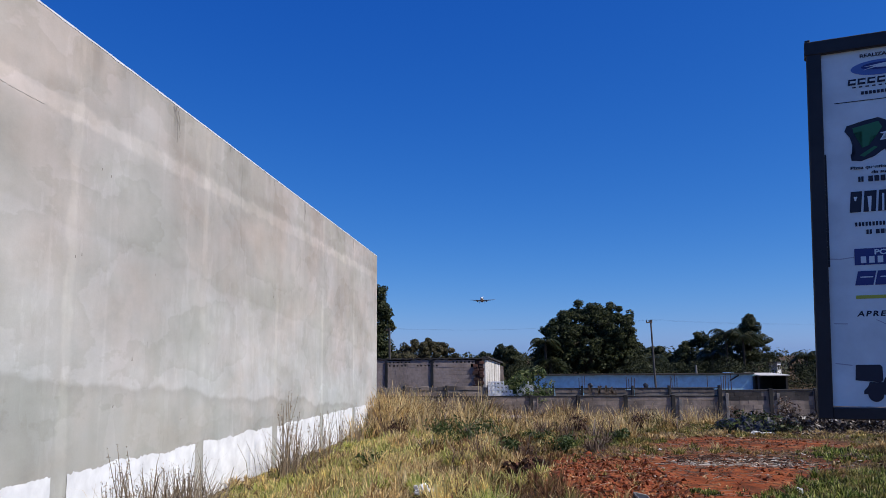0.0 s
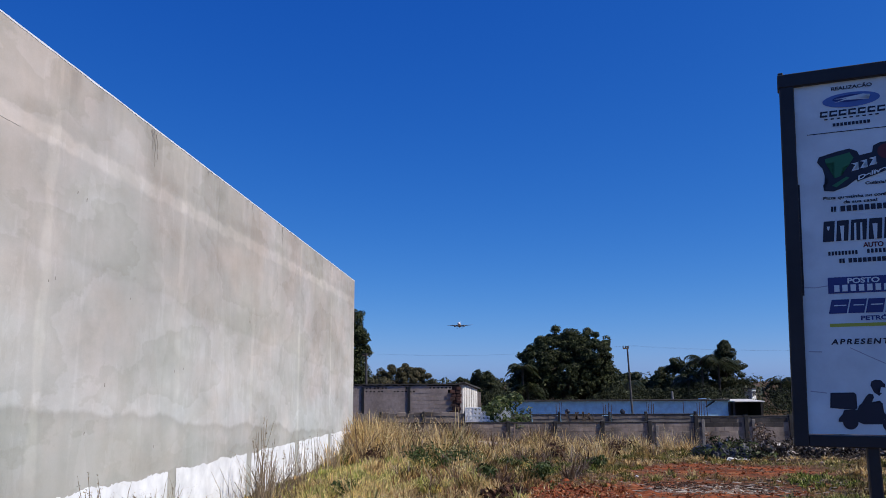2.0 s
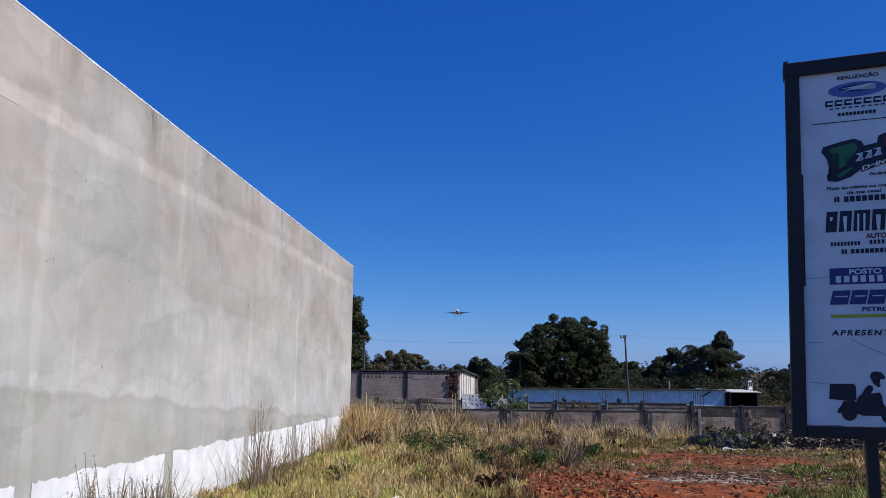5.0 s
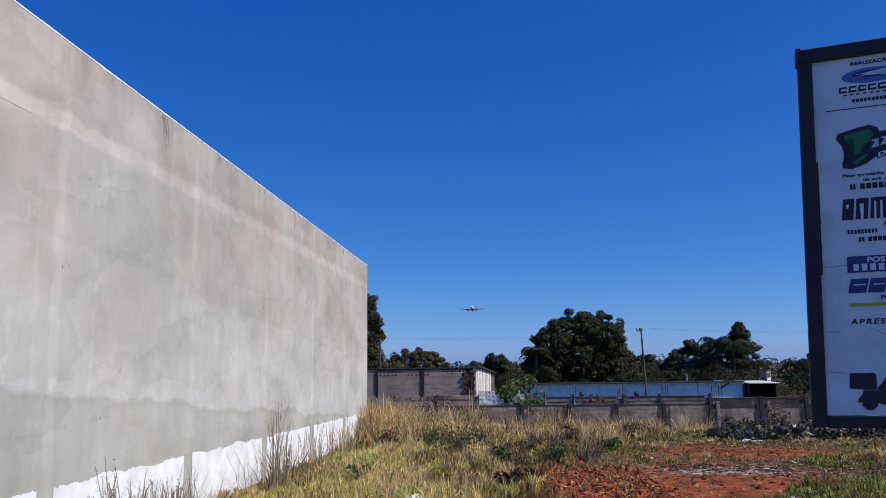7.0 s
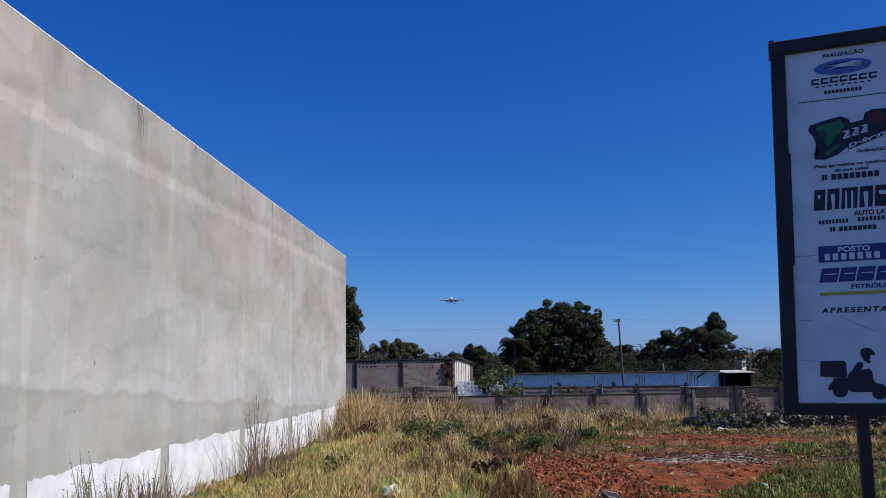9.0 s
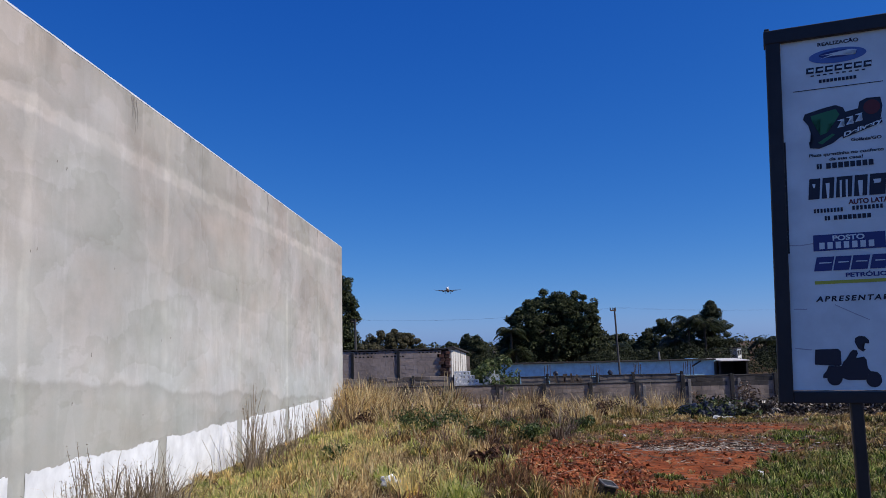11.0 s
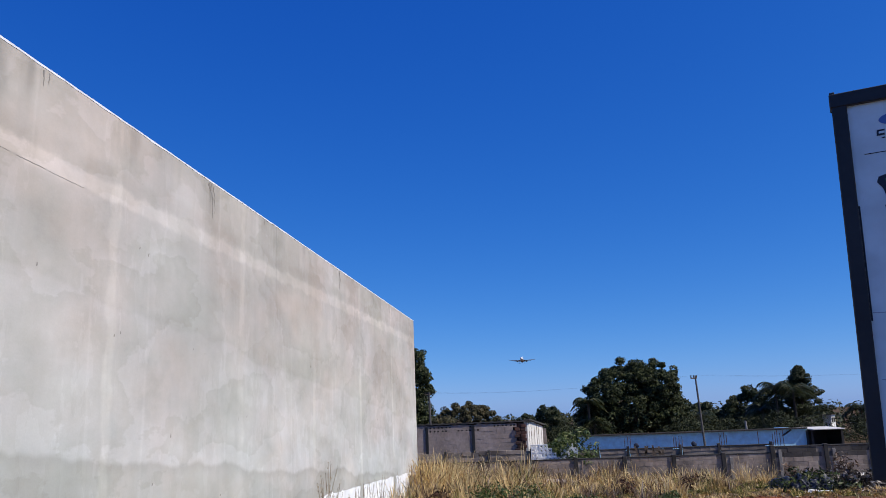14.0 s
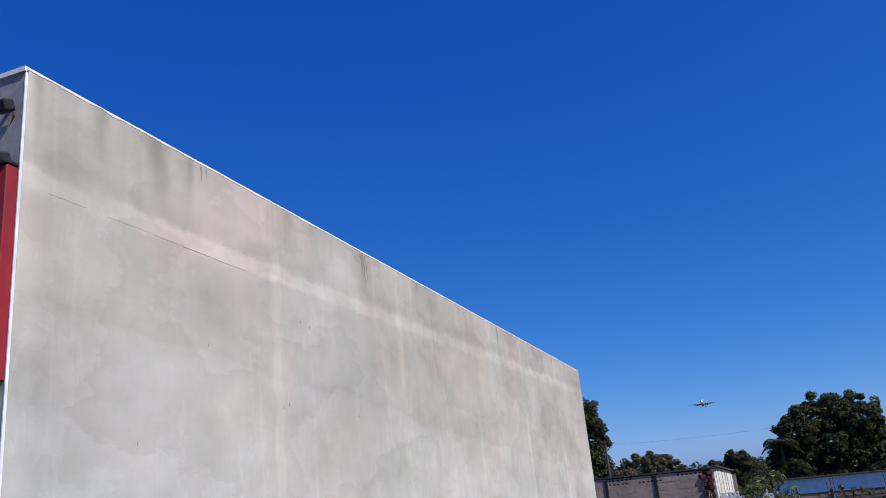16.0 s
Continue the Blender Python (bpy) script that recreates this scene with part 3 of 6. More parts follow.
    for k in range(30):
        bm = box(WX - 4.98, WX - 0.26, Y0 - 0.07, Y0 - 0.05, -0.36 + k * 0.108, -0.36 + k * 0.108 + 0.09, bevel=0.008)
        bm.transform(inv)
        part("slat", bm, M_SHUTTER, shutter)
    put("shutter_guide", box(WX - 0.22, WX - 0.1, Y0 - 0.1, Y0 - 0.03, -0.4, 2.9), M_SHUTTER)
    return house


build_warehouse()


def floodlight(x, z):
    f = thing("floodlight", (x, Y0, z), "small black floodlight fixed to the grey warehouse front", "lamp", "front floodlights")
    part("bracket", box(-0.02, 0.02, -0.1, -0.028, -0.02, 0.02, bevel=0.005), M_BLACK, f)
    bm = box(-0.09, 0.09, -0.2, -0.08, -0.06, 0.06, bevel=0.015)
    bm.transform(pose(0, 0, 0, 20))
    part("lamp_head", bm, M_BLACK, f)
    part("cable", tube([(0, -0.02, 0), (0.03, -0.03, -0.12), (-0.04, -0.02, -0.22)], [0.008] * 3, 6), M_BLACK, f)


floodlight(-5.95, 5.62)
floodlight(-5.95, 5.06)


# ---- advertising sign on a post ----
SIGN_O, SIGN_W, SIGN_H = Vector((2.24, 6.09, 3.99)), 0.98, 2.84
SIGN_M = Matrix(((0.9503, 0.3113, 0, SIGN_O.x), (-0.3113, 0.9503, 0, SIGN_O.y), (0, 0, 1, SIGN_O.z), (0, 0, 0, 1)))
sign = new("advertising_sign")
sign.matrix_basis = SIGN_M
tagged(sign, "tall narrow advertising sign in a black steel frame on one post", "sign")


def lean(bm):
    """The sign has settled: it leans a little along its own face."""
    for v in bm.verts:
        v.co.x += 0.035 * v.co.z
    return bm


def sign_box(name, u0, u1, v0, v1, y0, y1, material, parent, bevel=0.004, label=""):
    return part(name, lean(box(u0, u1, y0, y1, -v1, -v0, bevel=bevel)), material, parent, label)


FW = 0.085
frame_parts = (("frame_side", -0.018, FW, 0.03, SIGN_H + 0.01), ("frame_side", SIGN_W - FW, SIGN_W + 0.018, 0.03, SIGN_H + 0.01))
for nm, a, b, c, d in frame_parts:
    sign_box(nm, a, b, c, d, -0.03, 0.09, M_BLACK, sign, 0.006)
sign_box("frame_top", -0.03, SIGN_W + 0.03, 0.014, 0.122, -0.036, 0.094, M_BLACK, sign, 0.006)
sign_box("frame_knob", -0.026, 0.012, -0.004, 0.02, -0.03, 0.03, M_BLACK, sign, 0.004)
sign_box("frame_bottom", FW, SIGN_W - FW, SIGN_H - 0.07, SIGN_H + 0.012, -0.028, 0.09, M_BLACK, sign, 0.006)
panel = sign_box("panel", FW - 0.004, SIGN_W - FW + 0.004, 0.09, SIGN_H - 0.08, 0.0, 0.03, P_WHITE, sign, 0.0, "printed white vinyl panel, creased and slightly torn")
sign_box("back_sheet", FW - 0.004, SIGN_W - FW + 0.004, 0.09, SIGN_H - 0.08, 0.034, 0.05, M_STEEL, sign, 0.0)
post_bm = box(0.455, 0.54, 0.0, 0.085, -4.3, -SIGN_H + 0.02, bevel=0.008)
for v in post_bm.verts:
    v.co.x += 0.035 * -SIGN_H + 0.0 * v.co.z
part("post", post_bm, M_STEEL, sign, "black square steel post")


def flat(name, outline, material, label="", y=-0.003):
    """A flat printed shape on the panel, from points in (u, v)."""
    bm = bmesh.new()
    f = bm.faces.new([bm.verts.new((u, y, -v)) for u, v in outline])
    if f.calc_center_median() and f.normal.y > 0:
        f.normal_flip()
    bmesh.ops.triangulate(bm, faces=bm.faces[:])
    return part(name, lean(bm), material, panel, label)


def rect(name, u0, u1, v0, v1, material, slant=0.0, y=-0.003, label=""):
    return flat(name, [(u0 + slant, v0), (u1 + slant, v0), (u1, v1), (u0, v1)], material, label, y)


def disc(name, u, v, ru, rv, material, y=-0.003, n=32):
    return flat(name, [(u + ru * math.cos(k * math.tau / n), v + rv * math.sin(k * math.tau / n)) for k in range(n)], material, "", y)


def words(text, u0, u1, v_base, cap, material, slant=0.0, y=-0.003, spacing=1.0, rise=0.0):
    """Lettering between u0 and u1 on the baseline v_base."""
    cu = bpy.data.curves.new("lettering", "FONT")
    cu.body, cu.size, cu.offset = text, cap / 0.7, 0.034 * cap / 0.7
    cu.space_character = spacing
    tmp = bpy.data.objects.new("lettering", cu)
    me = bpy.data.meshes.new_from_object(tmp)
    bpy.data.objects.remove(tmp)
    bm = bmesh.new()
    bm.from_mesh(me)
    bpy.data.meshes.remove(me)
    lo, hi = min(v.co.x for v in bm.verts), max(v.co.x for v in bm.verts)
    for v in bm.verts:
        x, z = u0 + (v.co.x - lo) / (hi - lo) * (u1 - u0), v.co.y
        v.co = Vector((x + slant * z, y, -v_base + z + rise * (x - u0)))
    part("lettering", lean(bm), material, panel)


def bars(u0, u1, v0, v1, count, material, gap=0.25, slant=0.0, y=-0.003):
    w = (u1 - u0) / count
    for k in range(count):
        rect("print_bar", u0 + k * w, u0 + (k + 1 - gap) * w, v0, v1, material, slant, y)


words("REALIZAÇÃO", 0.347, 0.625, 0.186, 0.026, P_INK)
disc("emblem_ring", 0.479, 0.273, 0.196, 0.058, P_SKY)
disc("emblem_core", 0.482, 0.262, 0.13, 0.028, P_BLUE, -0.005)
flat("emblem_stroke", [(0.36, 0.262), (0.56, 0.24), (0.61, 0.25), (0.5, 0.266), (0.6, 0.285), (0.44, 0.274), (0.36, 0.288), (0.45, 0.262)], P_WHITE, y=-0.007)
for k in range(7):
    u = 0.26 + k * 0.065
    rect("print_bar", u, u + 0.052, 0.345, 0.391, P_INK, 0.004)
    rect("print_slit", u + 0.014, u + 0.052, 0.359, 0.376, P_WHITE, 0.002, -0.005)
bars(0.29, 0.68, 0.405, 0.415, 9, P_INK, 0.45)
bars(0.346, 0.606, 0.446, 0.471, 10, P_INK, 0.25)
rect("rule_line", 0.166, 0.772, 0.513, 0.519, P_INK)
# pizza firm's mark, as plain shapes
flat("mark_shadow", [(0.225, 0.74), (0.24, 0.7), (0.36, 0.67), (0.45, 0.655), (0.5, 0.68), (0.515, 0.715), (0.6, 0.7), (0.61, 0.65), (0.66, 0.628), (0.75, 0.632), (0.76, 0.7), (0.745, 0.79),
                     (0.68, 0.84), (0.55, 0.885), (0.48, 0.9), (0.42, 0.945), (0.33, 0.975), (0.265, 0.965), (0.26, 0.92), (0.3, 0.89), (0.275, 0.85), (0.26, 0.79)], P_INK)
flat("mark_leaf", [(0.28, 0.72), (0.45, 0.685), (0.475, 0.73), (0.44, 0.785), (0.395, 0.795), (0.385, 0.86), (0.34, 0.875), (0.345, 0.75), (0.285, 0.755)], P_GREEN, y=-0.005)
flat("mark_leaf", [(0.32, 0.93), (0.42, 0.87), (0.44, 0.88), (0.35, 0.945)], P_GREEN, y=-0.005)
disc("mark_disc", 0.69, 0.7, 0.055, 0.055, P_RED, -0.005)
for k, u in enumerate((0.455, 0.515, 0.575)):
    flat("mark_stroke", [(u, 0.775 - k * 0.015), (u + 0.05, 0.765 - k * 0.015), (u + 0.02, 0.815 - k * 0.015), (u + 0.055, 0.81 - k * 0.015), (u + 0.05, 0.825 - k * 0.015), (u, 0.832 - k * 0.015), (u + 0.028, 0.785 - k * 0.015)], P_WHITE, y=-0.005)
flat("mark_banner", [(0.485, 0.885), (0.75, 0.79), (0.755, 0.825), (0.492, 0.915)], P_INK, y=-0.006)
words("Delivery", 0.496, 0.752, 0.905, 0.032, P_WHITE, 0.1, -0.009, rise=0.33)
words("Goiânia/GO", 0.544, 0.744, 0.942, 0.022, P_INK)
words("Pizza quentinha no conforto", 0.256, 0.753, 1.033, 0.022, P_INK, 0.1)
words("da sua casa!", 0.391, 0.616, 1.072, 0.022, P_INK, 0.1)
bars(0.305, 0.345, 1.09, 1.13, 2, P_INK, 0.25)
bars(0.37, 0.692, 1.09, 1.132, 8, P_INK, 0.22)
# car firm's mark: five heavy slanted blocks
for k, (a, b) in enumerate(((0.24, 0.315), (0.33, 0.41), (0.425, 0.53), (0.545, 0.63), (0.645, 0.75))):
    rect("mark_block", a, b, 1.2, 1.355, P_INK, 0.012)
    if k == 2:
        rect("mark_slit", a + 0.026, a + 0.04, 1.226, 1.355, P_WHITE, 0.004, -0.005)
        rect("mark_slit", a + 0.066, a + 0.08, 1.226, 1.355, P_WHITE, 0.004, -0.005)
    else:
        flat("mark_slit", [(a + 0.03, 1.24), (b - 0.022, 1.24), (b - 0.03, 1.355 if k % 2 else 1.27), (a + 0.036, 1.355 if k % 2 else 1.27)], P_WHITE, y=-0.005)
words("AUTO LATA", 0.506, 0.77, 1.411, 0.035, P_RED)
bars(0.273, 0.475, 1.43, 1.46, 9, P_INK, 0.35)
bars(0.53, 0.737, 1.425, 1.456, 8, P_INK, 0.35)
bars(0.344, 0.385, 1.487, 1.52, 2, P_INK, 0.25)
bars(0.405, 0.656, 1.487, 1.52, 8, P_INK, 0.22)
# fuel firm's marks
rect("blue_plate", 0.26, 0.735, 1.625, 1.745, P_BLUE)
words("POSTO", 0.39, 0.6, 1.672, 0.036, P_WHITE, 0, -0.005)
bars(0.3, 0.68, 1.683, 1.732, 7, P_WHITE, 0.35, 0, -0.005)
for a, b in ((0.257, 0.375), (0.385, 0.49), (0.5, 0.61), (0.625, 0.725)):
    rect("mark_block", a, b, 1.79, 1.893, P_BLUE, 0.022)
    rect("mark_slit", a + 0.036, b, 1.83, 1.838, P_WHITE, 0.002, -0.005)
words("PETRÓLIO", 0.466, 0.735, 1.945, 0.03, P_BLUE)
rect("lime_stripe", 0.26, 0.735, 1.966, 1.99, P_LIME)
words("APRESENTAM", 0.262, 0.745, 2.117, 0.037, P_INK, 0.2, spacing=1.35)
# delivery scooter silhouette, plain shapes
flat("scooter_box", [(0.242, 2.466), (0.395, 2.464), (0.41, 2.48), (0.412, 2.576), (0.395, 2.588), (0.236, 2.575)], P_INK)
flat("scooter_body", [(0.326, 2.587), (0.411, 2.588), (0.424, 2.556), (0.443, 2.54), (0.471, 2.492), (0.49, 2.472), (0.515, 2.477), (0.521, 2.501), (0.505, 2.533), (0.541, 2.542), (0.557, 2.522), (0.574, 2.543), (0.579, 2.599),
                      (0.595, 2.625), (0.638, 2.632), (0.664, 2.66), (0.655, 2.664), (0.58, 2.65), (0.564, 2.687), (0.448, 2.688), (0.412, 2.672), (0.286, 2.673), (0.29, 2.647), (0.314, 2.619)], P_INK, y=-0.0032)
flat("helmet", [(0.503, 2.416), (0.508, 2.388), (0.534, 2.374), (0.571, 2.379), (0.595, 2.406), (0.597, 2.431), (0.569, 2.426), (0.546, 2.437), (0.559, 2.466), (0.574, 2.47), (0.555, 2.488), (0.523, 2.463)], P_INK)
disc("scooter_wheel", 0.364, 2.674, 0.05, 0.052, P_INK, -0.004)
disc("scooter_wheel", 0.616, 2.688, 0.05, 0.052, P_INK, -0.004)
# creases of the vinyl as darker strips, and a black strip as a tear's shadow
for pts in (((0.1, 1.69), (0.17, 1.695), (0.26, 1.685)), ((0.11, 2.166), (0.2, 2.17)), ((0.11, 2.454), (0.22, 2.468)), ((0.385, 2.143), (0.5, 2.205), (0.608, 2.26)), ((0.12, 0.62), (0.13, 1.1))):
    up = [(u, v - 0.003) for u, v in pts]
    flat("crease", up + [(u, v + 0.004) for u, v in pts[::-1]], P_CREASE, y=-0.002)
sign_box("tear_shadow", 0.086, 0.098, 0.9, 1.75, -0.004, 0.0, M_BLACK, panel, 0.0)


# ---- block walls ----
def block_mesh(w, d, h, material, worn_edge=0.008):
    bm = box(-w / 2, w / 2, -d / 2, d / 2, 0, h)
    bmesh.ops.bevel(bm, geom=bm.edges[:], offset=worn_edge, segments=1, affect="EDGES")
    me = bpy.data.meshes.new("block")
    bm.to_mesh(me)
    bm.free()
    me.materials.append(material)
    return me


BLOCK, DARK_BLOCK, PALE_BLOCK = block_mesh(0.394, 0.12, 0.194, M_BLOCK, 0.006), block_mesh(0.394, 0.12, 0.194, M_BLOCK_DARK, 0.006), block_mesh(0.395, 0.12, 0.196, M_BLOCK_PALE, 0.004)


def hollow_mesh(w, d, h, material):
    """A block laid on its side: two open cells show."""
    bm = bmesh.new()
    for x0, x1, z0, z1 in ((-w / 2, w / 2, 0, 0.05), (-w / 2, w / 2, h - 0.045, h), (-w / 2, -w / 2 + 0.06, 0.05, h - 0.045), (-0.035, 0.035, 0.05, h - 0.045), (w / 2 - 0.06, w / 2, 0.05, h - 0.045)):
        add_box(bm, x0, x1, -d / 2, d / 2, z0, z1)
    me = bpy.data.meshes.new("hollow_block")
    bm.to_mesh(me)
    bm.free()
    me.materials.append(material)
    return me


HOLLOW_BLOCK = hollow_mesh(0.395, 0.12, 0.168, M_BLOCK_PALE)


def masonry(parent, x0, x1, y, z0, z1, base, mesh=BLOCK):
    """Courses of concrete blocks between x0 and x1; joints show the mortar behind."""
    rows = int((z1 - z0) / 0.2)
    for r in range(rows):
        x = x0 + 0.2 + (0.2 if r % 2 else 0.0)
        while x + 0.19 <= x1 + 0.02:
            ob = new("block", mesh)
            ob.parent = parent
            ob.location = (x - base[0], y - base[1] + random.uniform(-0.004, 0.004), z0 + r * 0.2 + 0.005 - base[2])
            ob.rotation_euler = (0, 0, random.uniform(-0.012, 0.012))
            x += 0.4


CLAY_BRICK = block_mesh(0.24, 0.14, 0.145, M_BRICK, 0.01)

# rear fence of the lot
FY = 38.0
fence = thing("block_fence", (0, FY, -1.45), "low grey concrete-block boundary fence with dark posts, in shade", "fence")
posts = [-8.2, -6.1, -3.98, -1.8, 0.35, 2.52, 4.68, 6.85, 8.94, 11.2, 13.2, 15.4, 17.6, 19.8, 22.0]


def fence_top(x):
    return -0.22 if x < 8.7 else 0.03


for a, b in zip(posts, posts[1:]):
    z = fence_top((a + b) / 2)
    part("infill", box(a + 0.06, b - 0.06, -0.046, 0.12, -0.6, z + 1.4), M_MORTAR, fence)
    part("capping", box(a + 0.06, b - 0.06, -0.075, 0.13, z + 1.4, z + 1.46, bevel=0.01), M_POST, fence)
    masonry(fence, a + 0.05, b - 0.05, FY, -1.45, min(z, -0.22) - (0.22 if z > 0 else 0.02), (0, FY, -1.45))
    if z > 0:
        masonry(fence, a + 0.05, b - 0.05, FY, -0.45, z - 0.02, (0, FY, -1.45), DARK_BLOCK)
for x in posts:
    lean_x = random.uniform(-0.02, 0.02)
    bm = box(-0.09, 0.09, -0.13, 0.1, -0.6, fence_top(x + 0.1) + 1.5, bevel=0.012)
    for v in bm.verts:
        v.co.x += x + lean_x * v.co.z
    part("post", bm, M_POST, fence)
    if x > 6:
        bm = box(x + 0.24, x + 0.38, -0.1, 0.02, -0.6, fence_top(x + 0.1) + 1.3, bevel=0.012)
        part("brace_post", bm, M_PALE_POST, fence)

# second low wall just behind, with starter bars
rear = thing("unfinished_wall", (0, 39.3, -1.5), "unfinished pale block wall with rusty starter bars behind the fence", "wall")
for a, b in ((-8.2, -5.9), (-5.85, -3.78), (-3.7, -1.75), (0.5, 1.42), (1.5, 2.8), (2.88, 5.2), (5.3, 6.92), (7.0, 9.25)):
    top = 0.22 if b < 0 else 0.08
    part("infill", box(a + 0.03, b - 0.03, 0.016, 0.14, -0.5, top + 1.42), M_MORTAR, rear)
    masonry(rear, a, b - 0.02, 39.36, -1.5, top - 0.19, (0, 39.3, -1.5))
    if a > 0:
        part("capping", box(a, b, -0.02, 0.15, top + 1.47, top + 1.52, bevel=0.01), M_POST, rear)
    x = a + 0.2
    while x < b - 0.2:
        if random.random() < (0.65 if b < 0 else 0.95):
            ob = new("block", BLOCK)
            ob.parent, ob.location = rear, (x, 0.06, top + 1.28 + random.uniform(-0.01, 0.02))
            ob.rotation_euler = (0, random.uniform(-0.05, 0.05), random.uniform(-0.06, 0.06))
        x += 0.4
    part("wall_post", box(b - 0.05, b + 0.06, -0.04, 0.16, -0.5, top + (1.52 if b < 0 else 1.62), bevel=0.01), M_POST, rear)
for x in (2.7, 2.82, 2.95, 4.95, 5.06, 5.17, 5.3, 7.0, 7.1, 7.2, 7.3, 8.74, 9.38, 9.46, 9.56, 9.68, 9.84):
    h = random.uniform(1.98, 2.2)
    part("starter_bar", tube([(x, 0.1, 0.9), (x + random.uniform(-0.03, 0.03), 0.1, h)], [0.016, 0.014], 6), M_RUST, rear)
for k in range(9):
    x = 3.3 + k * 0.16
    board = part("leaning_board", box(-0.04, 0.04, -0.015, 0.015, 0, random.uniform(0.45, 0.75)), M_TIMBER, rear)
    board.matrix_basis = pose(x, -0.1, 1.0, 0, random.uniform(-50, 20), 0)
for x, z in ((3.2, 1.72), (5.85, 1.7)):
    bm = bmesh.new()
    bmesh.ops.create_icosphere(bm, subdivisions=2, radius=0.11)
    for v in bm.verts:
        v.co = Vector((v.co.x * 1.1, v.co.y * 0.8, v.co.z * 1.1)) * (1 + 0.5 * noise.noise(v.co * 7 + Vector((x, 0, 0))))
        v.co += Vector((x, 0.07, z))
    part("rag_bundle", bm, M_DARK_BAG, rear)


# raw block shed
def build_shed():
    s = thing("block_shed", (-7.2, 40, -1.5), "raw concrete-block shed with a thin dark sheet roof and clay corner", "building")
    base = (-7.2, 40, -1.5)
    part("backing_wall", box(-1.6, 4.78, -0.048, 0.2, -0.5, 2.62), M_BLOCK_PALE, s)
    # black sheet added as the shade inside, seen through the open cells
    part("inner_shade_sheet", box(-1.6, 4.78, 0.5, 0.6, -0.5, 2.95), M_BLACK, s)
    masonry(s, -8.6, -2.35, 40, -1.45, 1.16, base, PALE_BLOCK)
    for r in range(2):
        x = -8.4 + 0.2 * r
        while x < -2.4:
            open_cells = random.random() < (0.5, 0.25)[r]
            ob = new("hollow_block" if open_cells else "block", HOLLOW_BLOCK if open_cells else PALE_BLOCK)
            ob.parent, ob.location = s, (x - base[0], random.uniform(-0.006, 0.006), 2.62 + 0.17 * r)
            ob.rotation_euler = (0, 0, random.uniform(-0.02, 0.02))
            x += 0.4
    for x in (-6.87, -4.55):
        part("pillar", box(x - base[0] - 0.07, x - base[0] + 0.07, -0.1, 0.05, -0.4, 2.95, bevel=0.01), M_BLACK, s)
    pillar = part("clay_pillar", box(4.84, 5.2, -0.02, 0.2, -0.4, 2.95, bevel=0.015), M_BRICK, s, "dark red clay-brick corner pillar")
    for r in range(19):
        for k in range(2):
            if random.random() < 0.14:
                continue
            ob = new("brick", CLAY_BRICK)
            ob.parent, ob.location = pillar, (4.91 + 0.25 * k - 0.08 * (r % 2) + random.uniform(-0.03, 0.03), -0.06 + random.uniform(-0.03, 0.02), -0.2 + r * 0.165)
            ob.rotation_euler = (0, random.uniform(-0.04, 0.04), random.uniform(-0.12, 0.12))
    bm = bmesh.new()
    a = [bm.verts.new(c) for c in ((5.32, 0.0, -0.5), (5.95, 3.6, -0.5), (5.95, 3.6, 2.75), (5.32, 0.0, 3.1))]
    b = [bm.verts.new((v.co.x - 0.16, v.co.y + 0.02, v.co.z)) for v in a]
    bm.faces.new(a)
    bm.faces.new(b[::-1])
    for k in range(4):
        bm.faces.new((a[k], b[k], b[(k + 1) % 4], a[(k + 1) % 4]))
    bmesh.ops.recalc_face_normals(bm, faces=bm.faces[:])
    end = part("end_wall", bm, M_WHITE_WALL, s, "sunlit whitewashed end wall")
    for k in range(6):
        f = (k + 0.6 + random.uniform(-0.2, 0.2)) / 6.4
        x, y, h = 5.32 + 0.63 * f, 3.6 * f, 3.06 - 0.35 * f
        part("board_gap", box(x - 0.005, x + 0.012, y - 0.03, y + 0.03, 1.2 + random.uniform(0, 0.5), h), M_TIMBER, end)
    bm = bmesh.new()
    lower = [bm.verts.new(c) for c in ((5.2, -0.1, 3.08), (5.45, -0.1, 3.1), (6.1, 3.7, 2.78), (5.8, 3.7, 2.76))]
    upper = [bm.verts.new(v.co + Vector((0, 0, 0.06))) for v in lower]
    bm.faces.new(lower[::-1])
    bm.faces.new(upper)
    for k in range(4):
        bm.faces.new((lower[k], lower[(k + 1) % 4], upper[(k + 1) % 4], upper[k]))
    part("barge_board", bm, M_SHEET, s)
    part("rear_wall", box(-1.6, 6.1, 4.6, 4.75, -0.5, 2.6), M_BLOCK, s)
    bm = bmesh.new()
    n = 60
    rows = [[bm.verts.new((-1.7 + 7.2 * k / n, y, z + 0.022 * math.sin(k * 1.9))) for k in range(n + 1)] for y, z in ((-0.1, 3.02), (4.9, 2.7), (4.9, 2.75), (-0.1, 3.08))]
    for r, q in zip(rows, rows[1:] + rows[:1]):
        for k in range(n):
            bm.faces.new((r[k], r[k + 1], q[k + 1], q[k]))
    part("sheet_roof", bm, M_SHEET, s, "corrugated dark fibre-cement roof")
    return s


build_shed()

# whitewashed pierced-block screen beside the shed
screen = thing("breeze_block_screen", (-1.74, 39.25, -1.4), "whitewashed pierced breeze-block screen, partly overgrown", "wall")
part("plinth", box(0, 2.2, 0, 0.14, -0.3, 1.02), M_BLOCK, screen)


